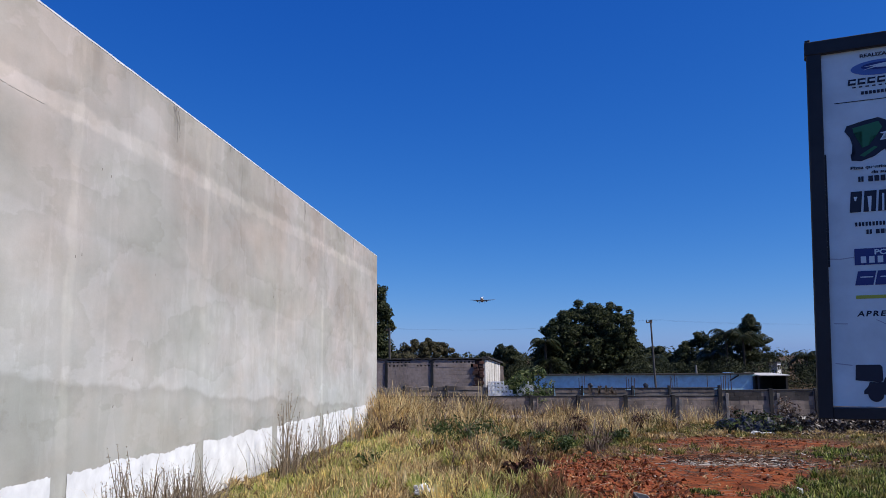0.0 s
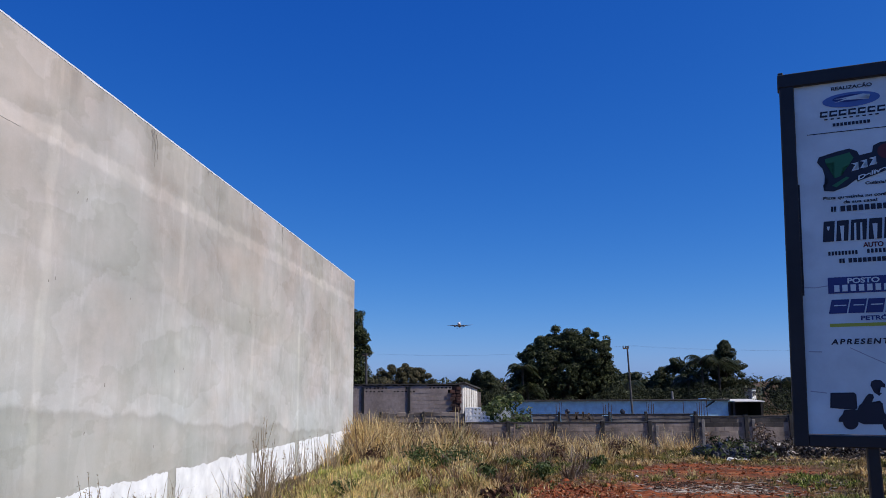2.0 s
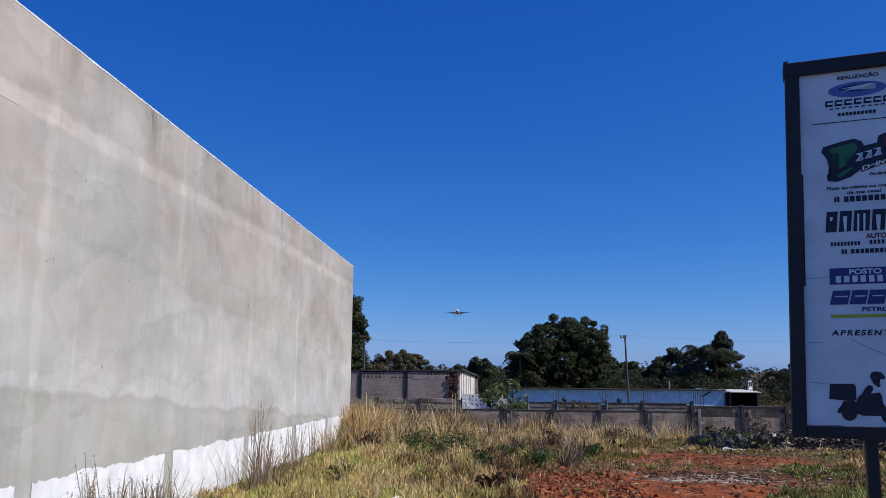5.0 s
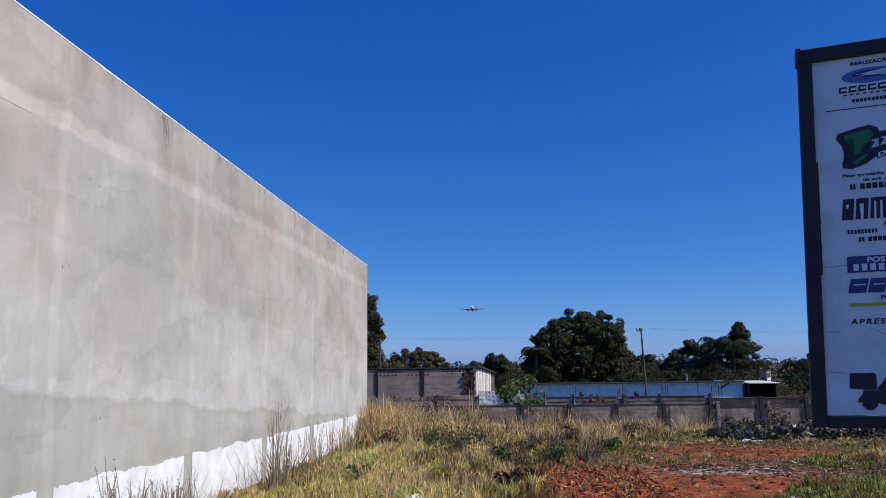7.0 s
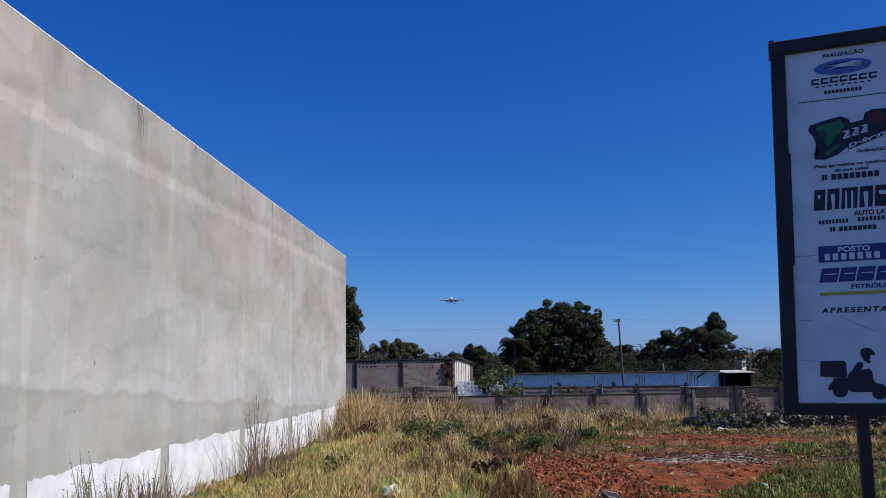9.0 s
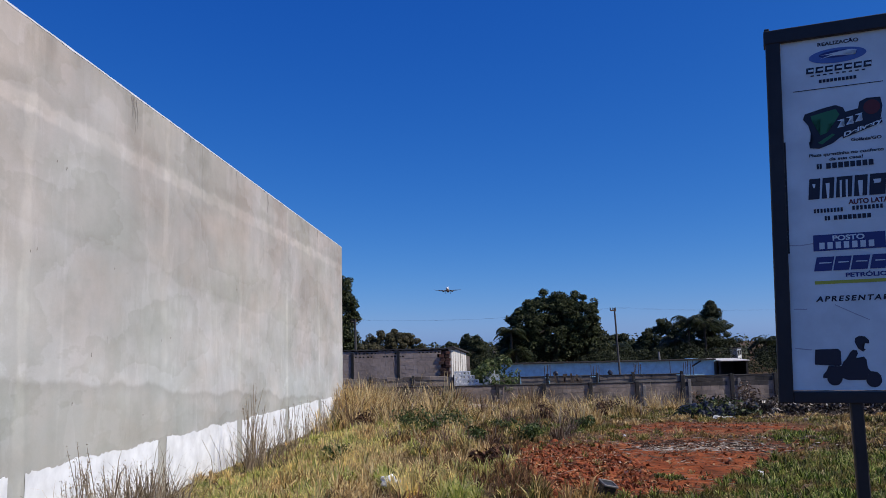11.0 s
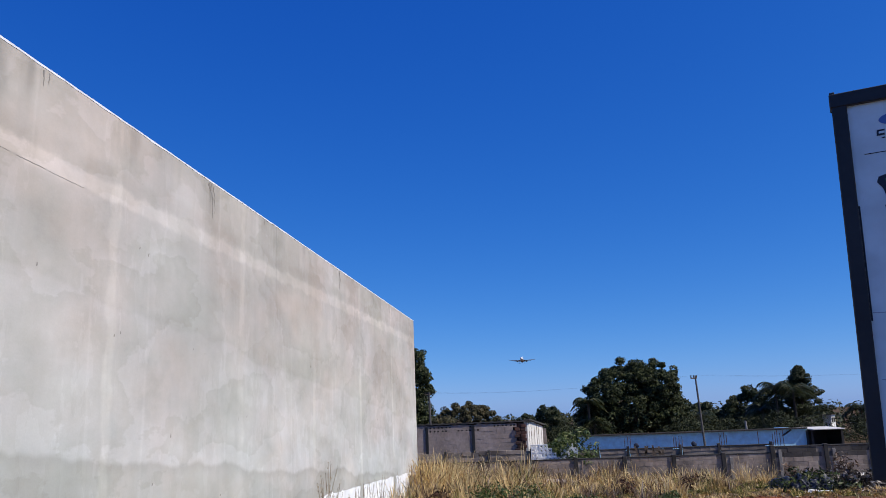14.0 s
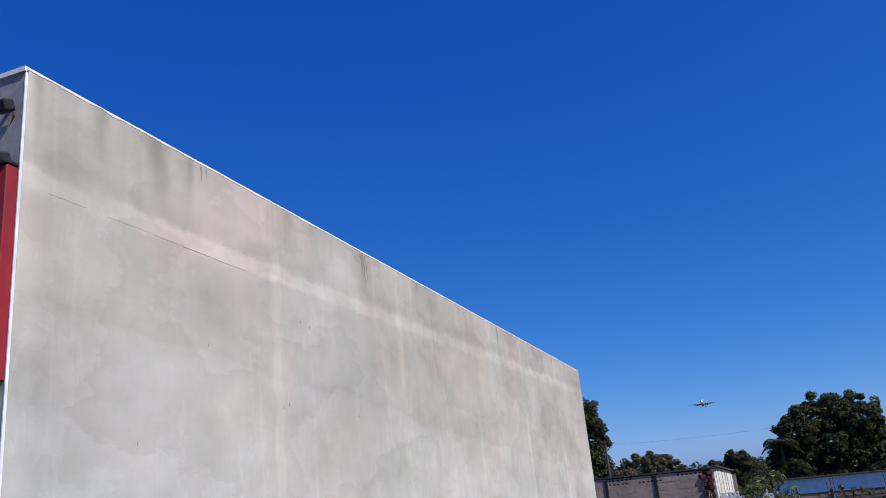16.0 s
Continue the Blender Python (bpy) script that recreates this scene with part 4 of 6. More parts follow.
def pierced_mesh(seed):
    """A square block with a pointed ring in it, edges chipped."""
    r = random.Random(seed)
    bm, t = bmesh.new(), 0.03 + 0.012 * r.random()
    for x0, x1, z0, z1 in ((0, 0.196, 0, t), (0, 0.196, 0.196 - t, 0.196), (0, t, t, 0.196 - t), (0.196 - t, 0.196, t, 0.196 - t)):
        add_box(bm, x0, x1, 0, 0.1, z0, z1)
    ring = bmesh.new()
    for k in range(4):
        a, b = (k * math.tau / 4 + 0.08 * r.uniform(-1, 1) for k in (k, k + 1))
        pts = [(0.098 + q * math.cos(c), 0.098 + q * math.sin(c)) for q, c in ((0.085, a), (0.085, b), (0.045, b), (0.045, a))]
        front, back = ([ring.verts.new((x, y, z)) for x, z in pts] for y in (0.01, 0.09))
        ring.faces.new(front)
        ring.faces.new(back[::-1])
        for i in range(4):
            ring.faces.new((front[i], back[i], back[(i + 1) % 4], front[(i + 1) % 4]))
    bmesh.ops.recalc_face_normals(ring, faces=ring.faces[:])
    tmp = bpy.data.meshes.new("ring")
    ring.to_mesh(tmp)
    ring.free()
    bm.from_mesh(tmp)
    bpy.data.meshes.remove(tmp)
    me = bpy.data.meshes.new("pierced_block")
    bm.to_mesh(me)
    bm.free()
    me.materials.append(M_LIME)
    return me


PIERCED = [pierced_mesh(k) for k in range(3)]
for r in range(4):
    for k in range(11):
        if (r == 3 and k not in (0, 1, 2, 3, 8, 9)) or (r == 2 and k in (5, 6)) or (r == 1 and k == 6):
            continue
        ob = new("pierced_block", PIERCED[(k * 2 + r) % 3])
        ob.parent, ob.location = screen, (0.2 * k, random.uniform(-0.01, 0.01), 1.03 + 0.2 * r)
        ob.rotation_euler = (0, random.uniform(-0.03, 0.03), 0)


# long blue shed and the carport beyond the fence
def build_blue_shed():
    s = thing("long_blue_shed", (0.5, 56, -1.44), "long low shed, pale blue wall, thin dark roof edge", "building")
    for k in range(6):
        a = 2.48 * k
        part("wall_panel", box(a, a + 2.47, 0, 0.15, -0.3, 1.76), M_BLUE_WALL, s)
        part("wall_joint", box(a + 2.46, a + 2.48, -0.008, 0.0, -0.3, 1.74), M_BLUE_WALL, s)
    part("end_wall", box(14.86, 14.98, 0.0, 8, -0.3, 1.76), M_BLUE_WALL, s)
    bm = box(-0.2, 14.98, -0.25, 8.2, 1.77, 1.86, bevel=0.015)
    for v in bm.verts:
        v.co.z -= 0.06 * (v.co.y + 0.25)
    part("roof_sheet", bm, M_SHEET, s, "thin dark sloping sheet roof")
    part("drain_pipe", tube([(13.4, -0.06, 1.35), (14.0, -0.06, 1.72)], [0.05, 0.05], 8), M_SHEET, s)


build_blue_shed()
carport = thing("carport", (15.5, 55.5, -1.44), "open carport with a pale flat roof, dark inside", "building")
slab_bm = box(0.1, 2.1, -0.3, 3.5, 1.66, 1.73, bevel=0.02)
for v in slab_bm.verts:
    v.co.z += 0.02 * max(0.0, v.co.y)
part("roof_slab", slab_bm, M_PALE_ROOF, carport)
# walls coloured black to stand for the shade under the roof
part("back_shade_wall", box(0.0, 2.0, 3.2, 3.35, -0.3, 1.7), M_BLACK, carport)
part("side_wall", box(-0.1, 0.0, 0.3, 3.35, -0.3, 1.65), M_BLACK, carport)
# right wall is added only to keep the sun off the inside
part("side_wall", box(2.0, 2.1, 0.2, 3.35, -0.3, 1.65), M_BLACK, carport)
for x in (0.1, 1.9):
    part("support", box(x, x + 0.12, 0, 0.12, -0.3, 1.66), M_POST, carport)
house = thing("small_white_house", (28.0, 93, -1.44), "small distant white house with a grey roof", "house")
house.rotation_euler = (0, 0, radians(38))
house.scale = (0.85, 0.85, 1.02)
part("wall", box(0.6, 1.45, 0, 1.2, -0.3, 2.15), M_LIME, house)
part("roof", box(0.5, 1.55, -0.15, 1.35, 2.15, 2.24), M_SHEET, house)
for x in (0.7, 1.08):
    w = part("window", box(x, x + 0.28, -0.03, 0.0, 1.4, 1.9), M_BLACK, house)


# ---- utility poles and wires ----
def utility_pole(x, y, top, tilt, r):
    p = thing("utility_pole", (x, y, -1.45), "slender grey concrete utility pole with a crossarm", "utility pole", "street poles")
    h = top + 1.45
    part("shaft", tube([(tilt * h * -0.5, 0, -0.3), (tilt * h * 0.5, 0, h)], [r * 1.25, r * 0.85], 10), M_POLE, p)
    part("crossarm", box(tilt * h * 0.5 - 0.3, tilt * h * 0.5 + 0.1, -0.05, 0.05, h - 0.2, h - 0.13, bevel=0.01), M_TIMBER, p)
    for dx in (-0.27, -0.1, 0.07):
        part("insulator", tube([(tilt * h * 0.5 + dx, 0, h - 0.14), (tilt * h * 0.5 + dx, 0, h + 0.02)], [0.04, 0.03], 6), M_POST, p)


utility_pole(8.6, 54, 3.97, -0.036, 0.062)
utility_pole(-10.4, 62, 3.95, -0.01, 0.09)
utility_pole(34.0, 62, 4.2, 0.0, 0.14)


def wire(a, b, sag):
    a, b = Vector(a), Vector(b)
    pts = [a.lerp(b, k / 20) - Vector((0, 0, 4 * sag * (k / 20) * (1 - k / 20))) for k in range(21)]
    tagged(part("power_wire", tube(pts, [0.0022] * 21, 5), M_WIRE), "thin dark overhead power wire strung between poles", "wire", "power wires")


for dx, dz in ((-0.4, 0.0), (0.15, 0.02)):
    wire((9.78 + dx, 62, 4.34 + dz), (-10.45 + dx, 62, 3.92 + dz), 0.4)
    wire((9.78 + dx, 62, 4.34 + dz), (34.0 + dx, 62, 4.18 + dz), 0.4)
short = thing("short_post", (12.6, 60, -1.44), "short pale concrete post behind the blue shed", "post")
part("shaft", tube([(0, 0, -0.2), (-0.05, 0, 2.35)], [0.09, 0.07], 8), M_PALE_POST, short)


# ---- trees ----
def leaf_cloud(centres, radii, count, size, flatness=0.75, seed=1):
    """Leaf quads scattered in the shells of many small clumps: vertices and faces."""
    r = np.random.default_rng(seed)
    n = len(centres)
    pick = r.integers(0, n, count)
    d = r.normal(size=(count, 3))
    d /= np.linalg.norm(d, axis=1, keepdims=True)
    p = centres[pick] + d * (radii[pick] * r.uniform(0.55, 1.05, count) ** 0.6)[:, None] * (1, 1, flatness)
    up = d + r.normal(size=(count, 3)) * 0.6 + (0, 0, 0.35)
    up /= np.linalg.norm(up, axis=1, keepdims=True)
    a = np.cross(up, r.normal(size=(count, 3)))
    a /= np.linalg.norm(a, axis=1, keepdims=True)
    b = np.cross(up, a)
    s = size * r.uniform(0.55, 1.3, count)[:, None]
    v = np.stack([p - a * s, p - b * s * 0.42 - up * s * 0.1, p + a * s, p + b * s * 0.42 - up * s * 0.1], 1).reshape(-1, 3)
    return v, np.arange(len(v)).reshape(-1, 4)


def crown_clumps(rx, ry, rz, count, seed, low=-0.7):
    r = np.random.default_rng(seed)
    d = r.normal(size=(count * 3, 3))
    d /= np.linalg.norm(d, axis=1, keepdims=True)
    d = d[d[:, 2] > low][:count]
    bulge = np.array([1 + 0.28 * noise.noise(Vector(q) * 2.1 + Vector((seed, 0, 0))) + 0.12 * noise.noise(Vector(q) * 5 + Vector((seed, 3, 0))) for q in d])
    depth = r.uniform(0.35, 1.0, len(d)) ** 0.45
    return d * (bulge * depth)[:, None] * (rx, ry, rz)


def tree(x, y, ground, height, rx, rz, leaf, count, clump, seed, label, material, trunk=0.25, clumps=150, low=-0.7, category="tree", lobes=None):
    t = thing("tree", (x, y, ground), label, category, "background trees")
    cz = height - rz
    if lobes:
        # a crown of several rounded masses: across, up, radius
        c = np.concatenate([crown_clumps(q, q * 0.9, q, max(4, int(30 * q * q)), seed + k, -0.9) + (a, 0.4 * math.sin(k * 2.3), h) for k, (a, h, q) in enumerate(lobes)])
    else:
        c = crown_clumps(rx, rx * 0.85, rz, clumps, seed, low) + (0, 0, cz)
    r = np.random.default_rng(seed + 50)
    v, f = leaf_cloud(c, r.uniform(0.6, 1.25, len(c)) * clump, count, leaf, 0.8, seed)
    mesh_from_arrays("crown", v, f, material, t)
    part("trunk", tube([(0, 0, -0.3), (0.05, 0, cz * 0.4), (0.1, 0.05, cz)], [trunk * 1.3, trunk, trunk * 0.7], 9), M_BARK, t)
    for k in range(7):
        tip = c[(k * 13) % len(c)] * (0.8, 0.8, 1) - (0, 0, 0.2)
        start = Vector((0.06, 0, cz * (0.45 + 0.07 * k)))
        mid = start.lerp(Vector(tip), 0.5) + Vector((0, 0, 0.15 * rz))
        part("limb", tube([start, mid, tip], [trunk * 0.5, trunk * 0.32, trunk * 0.1], 6), M_BARK, t)
    return t


G = -1.45
tree(6.0, 75, G, 8.3, 4.1, 4.25, 0.12, 100000, 0.42, 11, "large dense dark-green mango tree with a broad rounded crown", M_MANGO, 0.4,
     lobes=((-3.9, 3.5, 1.1), (-4.3, 2.3, 1.0), (-2.3, 4.9, 1.75), (-0.8, 5.9, 1.8), (0.9, 6.1, 1.7), (2.5, 5.6, 1.7), (2.55, 3.6, 1.75), (0.2, 3.6, 2.2), (-2.7, 3.0, 1.8), (-0.72, 7.98, 0.06), (0.45, 7.5, 0.3), (2.25, 7.65, 0.2), (3.7, 6.75, 0.45), (-2.2, 6.7, 0.45), (-3.7, 5.4, 0.5), (3.9, 4.6, 0.5)))
tree(9.3, 76.5, G, 4.7, 2.2, 2.2, 0.13, 13300, 0.5, 12, "smaller leafy tree beside the large mango tree", M_FAR_LEAF, 0.2, 70)
tree(-18.2, 95, G, 12.0, 2.5, 4.6, 0.17, 26000, 0.5, 13, "tall dark tree half hidden behind the warehouse", M_MANGO, 0.3,
     lobes=((-0.4, 9.4, 1.5), (0.9, 10.6, 1.0), (1.3, 8.6, 1.1), (1.6, 6.9, 1.0), (0.2, 7.2, 1.6), (1.0, 5.2, 1.4), (1.9, 3.9, 0.8), (0.3, 3.4, 1.8), (1.2, 1.9, 1.5), (0.3, 11.5, 0.5)))
tree(-14.0, 92, G, 3.6, 1.6, 1.7, 0.14, 8550, 0.5, 14, "yellowish bushy tree behind the block shed", M_OLIVE, 0.2, 50)
tree(-13.0, 108, G, 5.4, 4.3, 2.3, 0.14, 26600, 0.5, 15, "wide flat-topped olive tree in the distance", M_OLIVE, 0.3, 150)
tree(-1.9, 96, G, 4.4, 1.9, 2.3, 0.14, 19000, 0.5, 16, "distant dark tree with a round crown", M_FAR_LEAF, 0.3, 110)
tree(-5.0, 104, G, 3.4, 1.6, 1.4, 0.14, 8550, 0.45, 17, "distant low dark tree", M_FAR_LEAF, 0.2, 50)
tree(20.6, 97, G, 5.5, 2.6, 3.2, 0.16, 22800, 0.6, 18, "dark leafy tree among distant palms", M_FAR_LEAF, 0.3, 110)
tree(16.0, 99, G, 4.1, 2.4, 2.2, 0.16, 15200, 0.55, 19, "low dark tree behind the long shed", M_FAR_LEAF, 0.25, 80)
tree(24.2, 96, G, 6.4, 2.9, 3.6, 0.16, 20900, 0.55, 20, "dense dark tree beside a pointed conifer", M_FAR_LEAF, 0.3, 100)
tree(34.5, 94, G, 4.0, 3.4, 2.5, 0.16, 24700, 0.55, 21, "bushy green tree beyond the carport roof", M_PALM, 0.3, 120)
tree(12.3, 94, G, 3.6, 2.4, 2.2, 0.16, 15200, 0.5, 22, "low green tree behind the blue shed", M_PALM, 0.25, 70)
tree(40.0, 96, G, 5.2, 3.2, 2.8, 0.16, 19000, 0.6, 23, "dark leafy tree beyond the carport roof", M_FAR_LEAF, 0.3, 90)


def conifer(x, y, height, radius, seed):
    t = thing("conifer", (x, y, G), "dark pointed conifer with tiers of drooping branches", "tree")
    r = np.random.default_rng(seed)
    part("trunk", tube([(0, 0, -0.3), (0, 0, height * 0.6), (0.03, 0, height)], [0.22, 0.13, 0.03], 8), M_BARK, t)
    c = []
    for k in range(210):
        h = r.uniform(0.3, 1.0) ** 0.85
        a, q = r.uniform(0, math.tau), radius * (1.04 - h) * r.uniform(0.25, 1.0) * (1 + 0.35 * math.sin(h * 30))
        c.append((q * math.cos(a), q * math.sin(a), h * height - 0.15 * q))
    v, f = leaf_cloud(np.array(c), r.uniform(0.3, 0.52, len(c)), 32000, 0.1, 0.6, seed)
    mesh_from_arrays("crown", v, f, M_FAR_LEAF, t)


conifer(25.3, 92, 7.5, 4.4, 31)


def palm(x, y, height, spread, seed):
    p = thing("palm_tree", (x, y, G), "palm with arching feathery fronds among the dark trees", "palm", "palms")
    r = np.random.default_rng(seed)
    part("trunk", tube([(0, 0, -0.3), (0.06, 0, height * 0.5), (0.02, 0, height)], [0.16, 0.12, 0.11], 8), M_BARK, p)
    for k in range(15):
        a, rise = k * 2.4 + r.uniform(-0.2, 0.2), r.uniform(-0.1, 1.0)
        out = Vector((math.cos(a), math.sin(a), 0))
        v, f = [], []
        side = Vector((-out.y, out.x, 0))
        for j in range(1, 22):
            s = j / 21
            q = out * (spread * s * (1 - 0.25 * rise * s)) + Vector((0, 0, height + spread * (rise * s - (0.55 + 0.5 * rise) * s * s)))
            ln = spread * 0.34 * math.sin(math.pi * min(0.95, 0.15 + 0.8 * s))
            for sg in (-1, 1):
                tip = q + side * sg * ln * 0.8 + out * ln * 0.45 - Vector((0, 0, ln * r.uniform(0.2, 0.7)))
                b = len(v)
                v += [q - out * 0.05, q + out * 0.05, tip + out * 0.02, tip - out * 0.02]
                f.append((b, b + 1, b + 2, b + 3))
        mesh_from_arrays("frond", np.array([tuple(c) for c in v]), np.array(f), M_PALM, p)


palm(2.0, 72.5, 4.4, 1.7, 41)
palm(14.0, 90, 2.9, 2.3, 42)
palm(21.9, 89, 5.5, 2.4, 43)
palm(23.4, 88, 5.1, 2.5, 44)
palm(29.8, 88, 3.0, 2.0, 45)
palm(20.6, 90, 3.2, 2.1, 46)
palm(2.4, 72, 2.6, 1.8, 47)
palm(33.0, 88, 2.6, 2.4, 48)


def far_woods():
    r = np.random.default_rng(60)
    n = 520
    c = np.stack([r.uniform(-90, 130, n), r.uniform(115, 190, n), r.uniform(-1.2, 1.6, n)], 1)
    c[:, 2] += 0.9 * np.sin(c[:, 0] * 0.13) + 0.6 * np.sin(c[:, 0] * 0.41)
    v, f = leaf_cloud(c, r.uniform(1.2, 2.4, n), 42000, 0.42, 0.8, 61)
    tagged(mesh_from_arrays("far_woods", v, f, M_FAR_LEAF), "low dark belt of distant trees along the horizon", "woods", kind="stuff")


far_woods()


def undergrowth():
    r = np.random.default_rng(64)
    n = 700
    c = np.stack([r.uniform(-30, 70, n), r.uniform(68, 92, n), r.uniform(-1.5, 0.5, n)], 1)
    c[:, 2] += 0.45 * np.sin(c[:, 0] * 0.7) + 0.3 * np.sin(c[:, 0] * 1.9 + 1)
    c = c[(np.abs(c[:, 0] - 0.309 * c[:, 1]) > 1.2) | (c[:, 2] < -1.0)]
    n = len(c)
    v, f = leaf_cloud(c, r.uniform(0.7, 1.3, n), 150000, 0.1, 0.8, 65)
    tagged(mesh_from_arrays("undergrowth", v, f, M_SHADE_LEAF), "dark belt of bushes behind the sheds", "bushes", kind="stuff")


undergrowth()


# ---- broad-leaved weeds and bushes ----
def weed(x, y, height, radius, leaves, leaf, seed, label, material=None, name="weed", category="plant", lift=0.0):
    z = float(ground_z(x, y)) + lift
    w = thing(name, (x, y, z), label, category, "weeds on the lot")
    r = np.random.default_rng(seed)
    tips = []
    for k in range(7):
        a = r.uniform(0, math.tau)
        tip = Vector((radius * 0.8 * math.cos(a) * r.uniform(0.3, 1), radius * 0.8 * math.sin(a) * r.uniform(0.3, 1), height * r.uniform(0.55, 1)))
        part("stem", tube([(0, 0, -0.05), tip * 0.5 + Vector((0, 0, 0.1 * height)), tip], [0.014, 0.011, 0.006], 5), M_BARK if material else M_WEED, w)
        tips.append(tuple(tip))
        tips.append(tuple(tip * 0.6 + Vector((0, 0, 0.1 * height))))
    v, f = leaf_cloud(np.array(tips), np.full(len(tips), 0.42 * radius), leaves, leaf, 0.8, seed)
    v[:, 2] = np.maximum(v[:, 2], 0.02)
    mesh_from_arrays("foliage", v, f, material or M_WEED, w)


weed(0.0, 39.95, 2.45, 1.2, 2600, 0.1, 71, "leafy green shrub with broad leaves growing behind the breeze blocks", M_SHRUB, name="shrub", category="shrub")
weed(0.25, 39.05, 1.9, 0.6, 420, 0.09, 73, "green shrub climbing over the breeze blocks", M_SHRUB, name="shrub", category="shrub")
weed(0.85, 38.65, 1.65, 0.8, 900, 0.08, 72, "leafy green shrub growing over the fence", M_SHRUB, name="shrub", category="shrub")
for k, (x, y, h, q) in enumerate(((-1.5, 22.0, 0.75, 0.8), (-0.9, 23.5, 0.6, 0.7), (0.9, 19.6, 0.5, 0.45), (-2.3, 23.5, 0.7, 0.7), (-0.3, 19.0, 0.4, 0.45), (2.6, 24.0, 0.35, 0.5), (0.4, 23.0, 0.4, 0.5), (-3.2, 17.0, 0.35, 0.4))):
    weed(x, y, h * 0.9, q, 330, 0.055, 80 + k, "low green weed with small broad leaves among dry grass")
for k, (x, y, h, q) in enumerate(((-4.2, 26.5, 0.6, 0.5), (-0.08, 13.6, 0.28, 0.3), (0.15, 14.2, 0.22, 0.26), (-1.6, 31.0, 0.6, 0.7), (1.9, 29.5, 0.5, 0.7), (4.3, 30.5, 0.5, 0.7))):
    weed(x, y, h, q, 420, 0.05, 140 + k, "dark brown dead weed collapsed among the grass", M_DARK_DEAD, "dead_weed")
weed(9.4, 29.8, 1.05, 0.6, 260, 0.07, 95, "reddish-brown withered bush by the fence", M_LITTER, "withered_bush", "shrub")
weed(8.0, 31.0, 0.7, 0.5, 160, 0.07, 96, "withered brown bush beside the rubbish", M_LITTER, "withered_bush", "shrub")


# ---- grass ----
def blades(name, px, py, height, width, bend, material, label, category="grass", parent=None):
    """Curved tapering blades rooted at (px, py)."""
    n = len(px)
    z = ground_z(px, py) - 0.02
    a, t = rng.uniform(0, math.tau, n), rng.uniform(0, math.tau, n)
    out = np.stack([np.cos(a), np.sin(a), np.zeros(n)], 1) * (height * bend * rng.uniform(0.2, 1.2, n))[:, None]
    side = np.stack([np.cos(t), np.sin(t), np.zeros(n)], 1) * (width * 0.5)[:, None]
    root = np.stack([px, py, z], 1)
    up = np.zeros((n, 3))
    up[:, 2] = height
    mid, tip = root + 0.55 * up + 0.3 * out, root + up * 0.95 + out
    v = np.stack([root - side, root + side, mid + side * 0.8, mid - side * 0.8, tip + side * 0.15, tip - side * 0.15], 1).reshape(-1, 3)
    b = np.arange(n)[:, None] * 6
    f = np.concatenate([b + (0, 1, 2, 3), b + (3, 2, 4, 5)])
    return tagged(mesh_from_arrays(name, v, f, material, parent), label, category, kind="stuff")


def scatter(count, x0, x1, y0, y1, power=1.6):
    """Random places, denser toward the near end."""
    x = rng.uniform(x0, x1, count)
    y = y0 + (y1 - y0) * rng.uniform(0, 1, count) ** power
    return x, y


def clumped(x, y, scale, seed):
    return np.array([noise.noise((a * scale, b * scale, seed)) for a, b in zip(x, y)])


def tufts(name, cx, cy, size, per, width, material, label):
    """Grass growing in tufts: blades fan out from each centre."""
    n = len(cx)
    i = np.repeat(np.arange(n), int(per * 1.3))
    m = len(i)
    a, q = rng.uniform(0, math.tau, m), rng.uniform(0, 1, m) ** 0.7
    h = size[i] * rng.uniform(0.45, 1.1, m) * (1.05 - 0.35 * q)
    px, py = cx[i] + 0.28 * size[i] * q * np.cos(a), cy[i] + 0.28 * size[i] * q * np.sin(a)
    root = np.stack([px, py, ground_z(px, py) - 0.02], 1)
    lean_out = (0.12 + 0.85 * q * rng.uniform(0.3, 1.4, m)) * h
    a2 = a + rng.normal(0, 0.6, m)
    out = np.stack([np.cos(a2), np.sin(a2), np.zeros(m)], 1) * lean_out[:, None]
    t = rng.uniform(0, math.tau, m)
    side = np.stack([np.cos(t), np.sin(t), np.zeros(m)], 1) * (width[i] * 0.5 * rng.uniform(0.5, 1.7, m))[:, None]
    up = np.zeros((m, 3))
    up[:, 2] = h
    droop = np.zeros((m, 3))
    droop[:, 2] = lean_out * rng.uniform(0.0, 0.55, m)
    low, high, tip = root + 0.45 * up + 0.16 * out, root + 0.82 * up + 0.55 * out - 0.2 * droop, root + 0.97 * up + out - droop
    v = np.stack([root - side, root + side, low + side * 0.95, low - side * 0.95, high + side * 0.65, high - side * 0.65, tip], 1).reshape(-1, 3)
    b = np.arange(m)[:, None] * 7
    f = np.concatenate([b + k for k in ((0, 1, 2), (0, 2, 3), (3, 2, 4), (3, 4, 5), (5, 4, 6))])
    tagged(mesh_from_arrays(name, v, f, material), label, "grass", kind="stuff")


def lot_places(count, y0=7.5, y1=37.6, power=1.5):
    """Places on the lot inside the strip that the street overlooks, thin on the clay and off the ash."""
    x, y = scatter(count, -5.7, 15.0, y0, y1, power)
    keep = (np.abs(x - 2) < 1.5 + 0.62 * y) & (rng.uniform(size=len(x)) > clay_mask(x, y) * 1.3) & (np.hypot((x - 4.35) / 1.5, (y - 17.6) / 1.5) > 1)
    return x[keep], y[keep]


# thin low cover
x, y = lot_places(60000)
blades("grass_cover", x, y, rng.uniform(0.04, 0.14, len(x)), 0.006 + 0.0006 * y, 0.9, M_GRASS, "thin low grass cover over the lot")
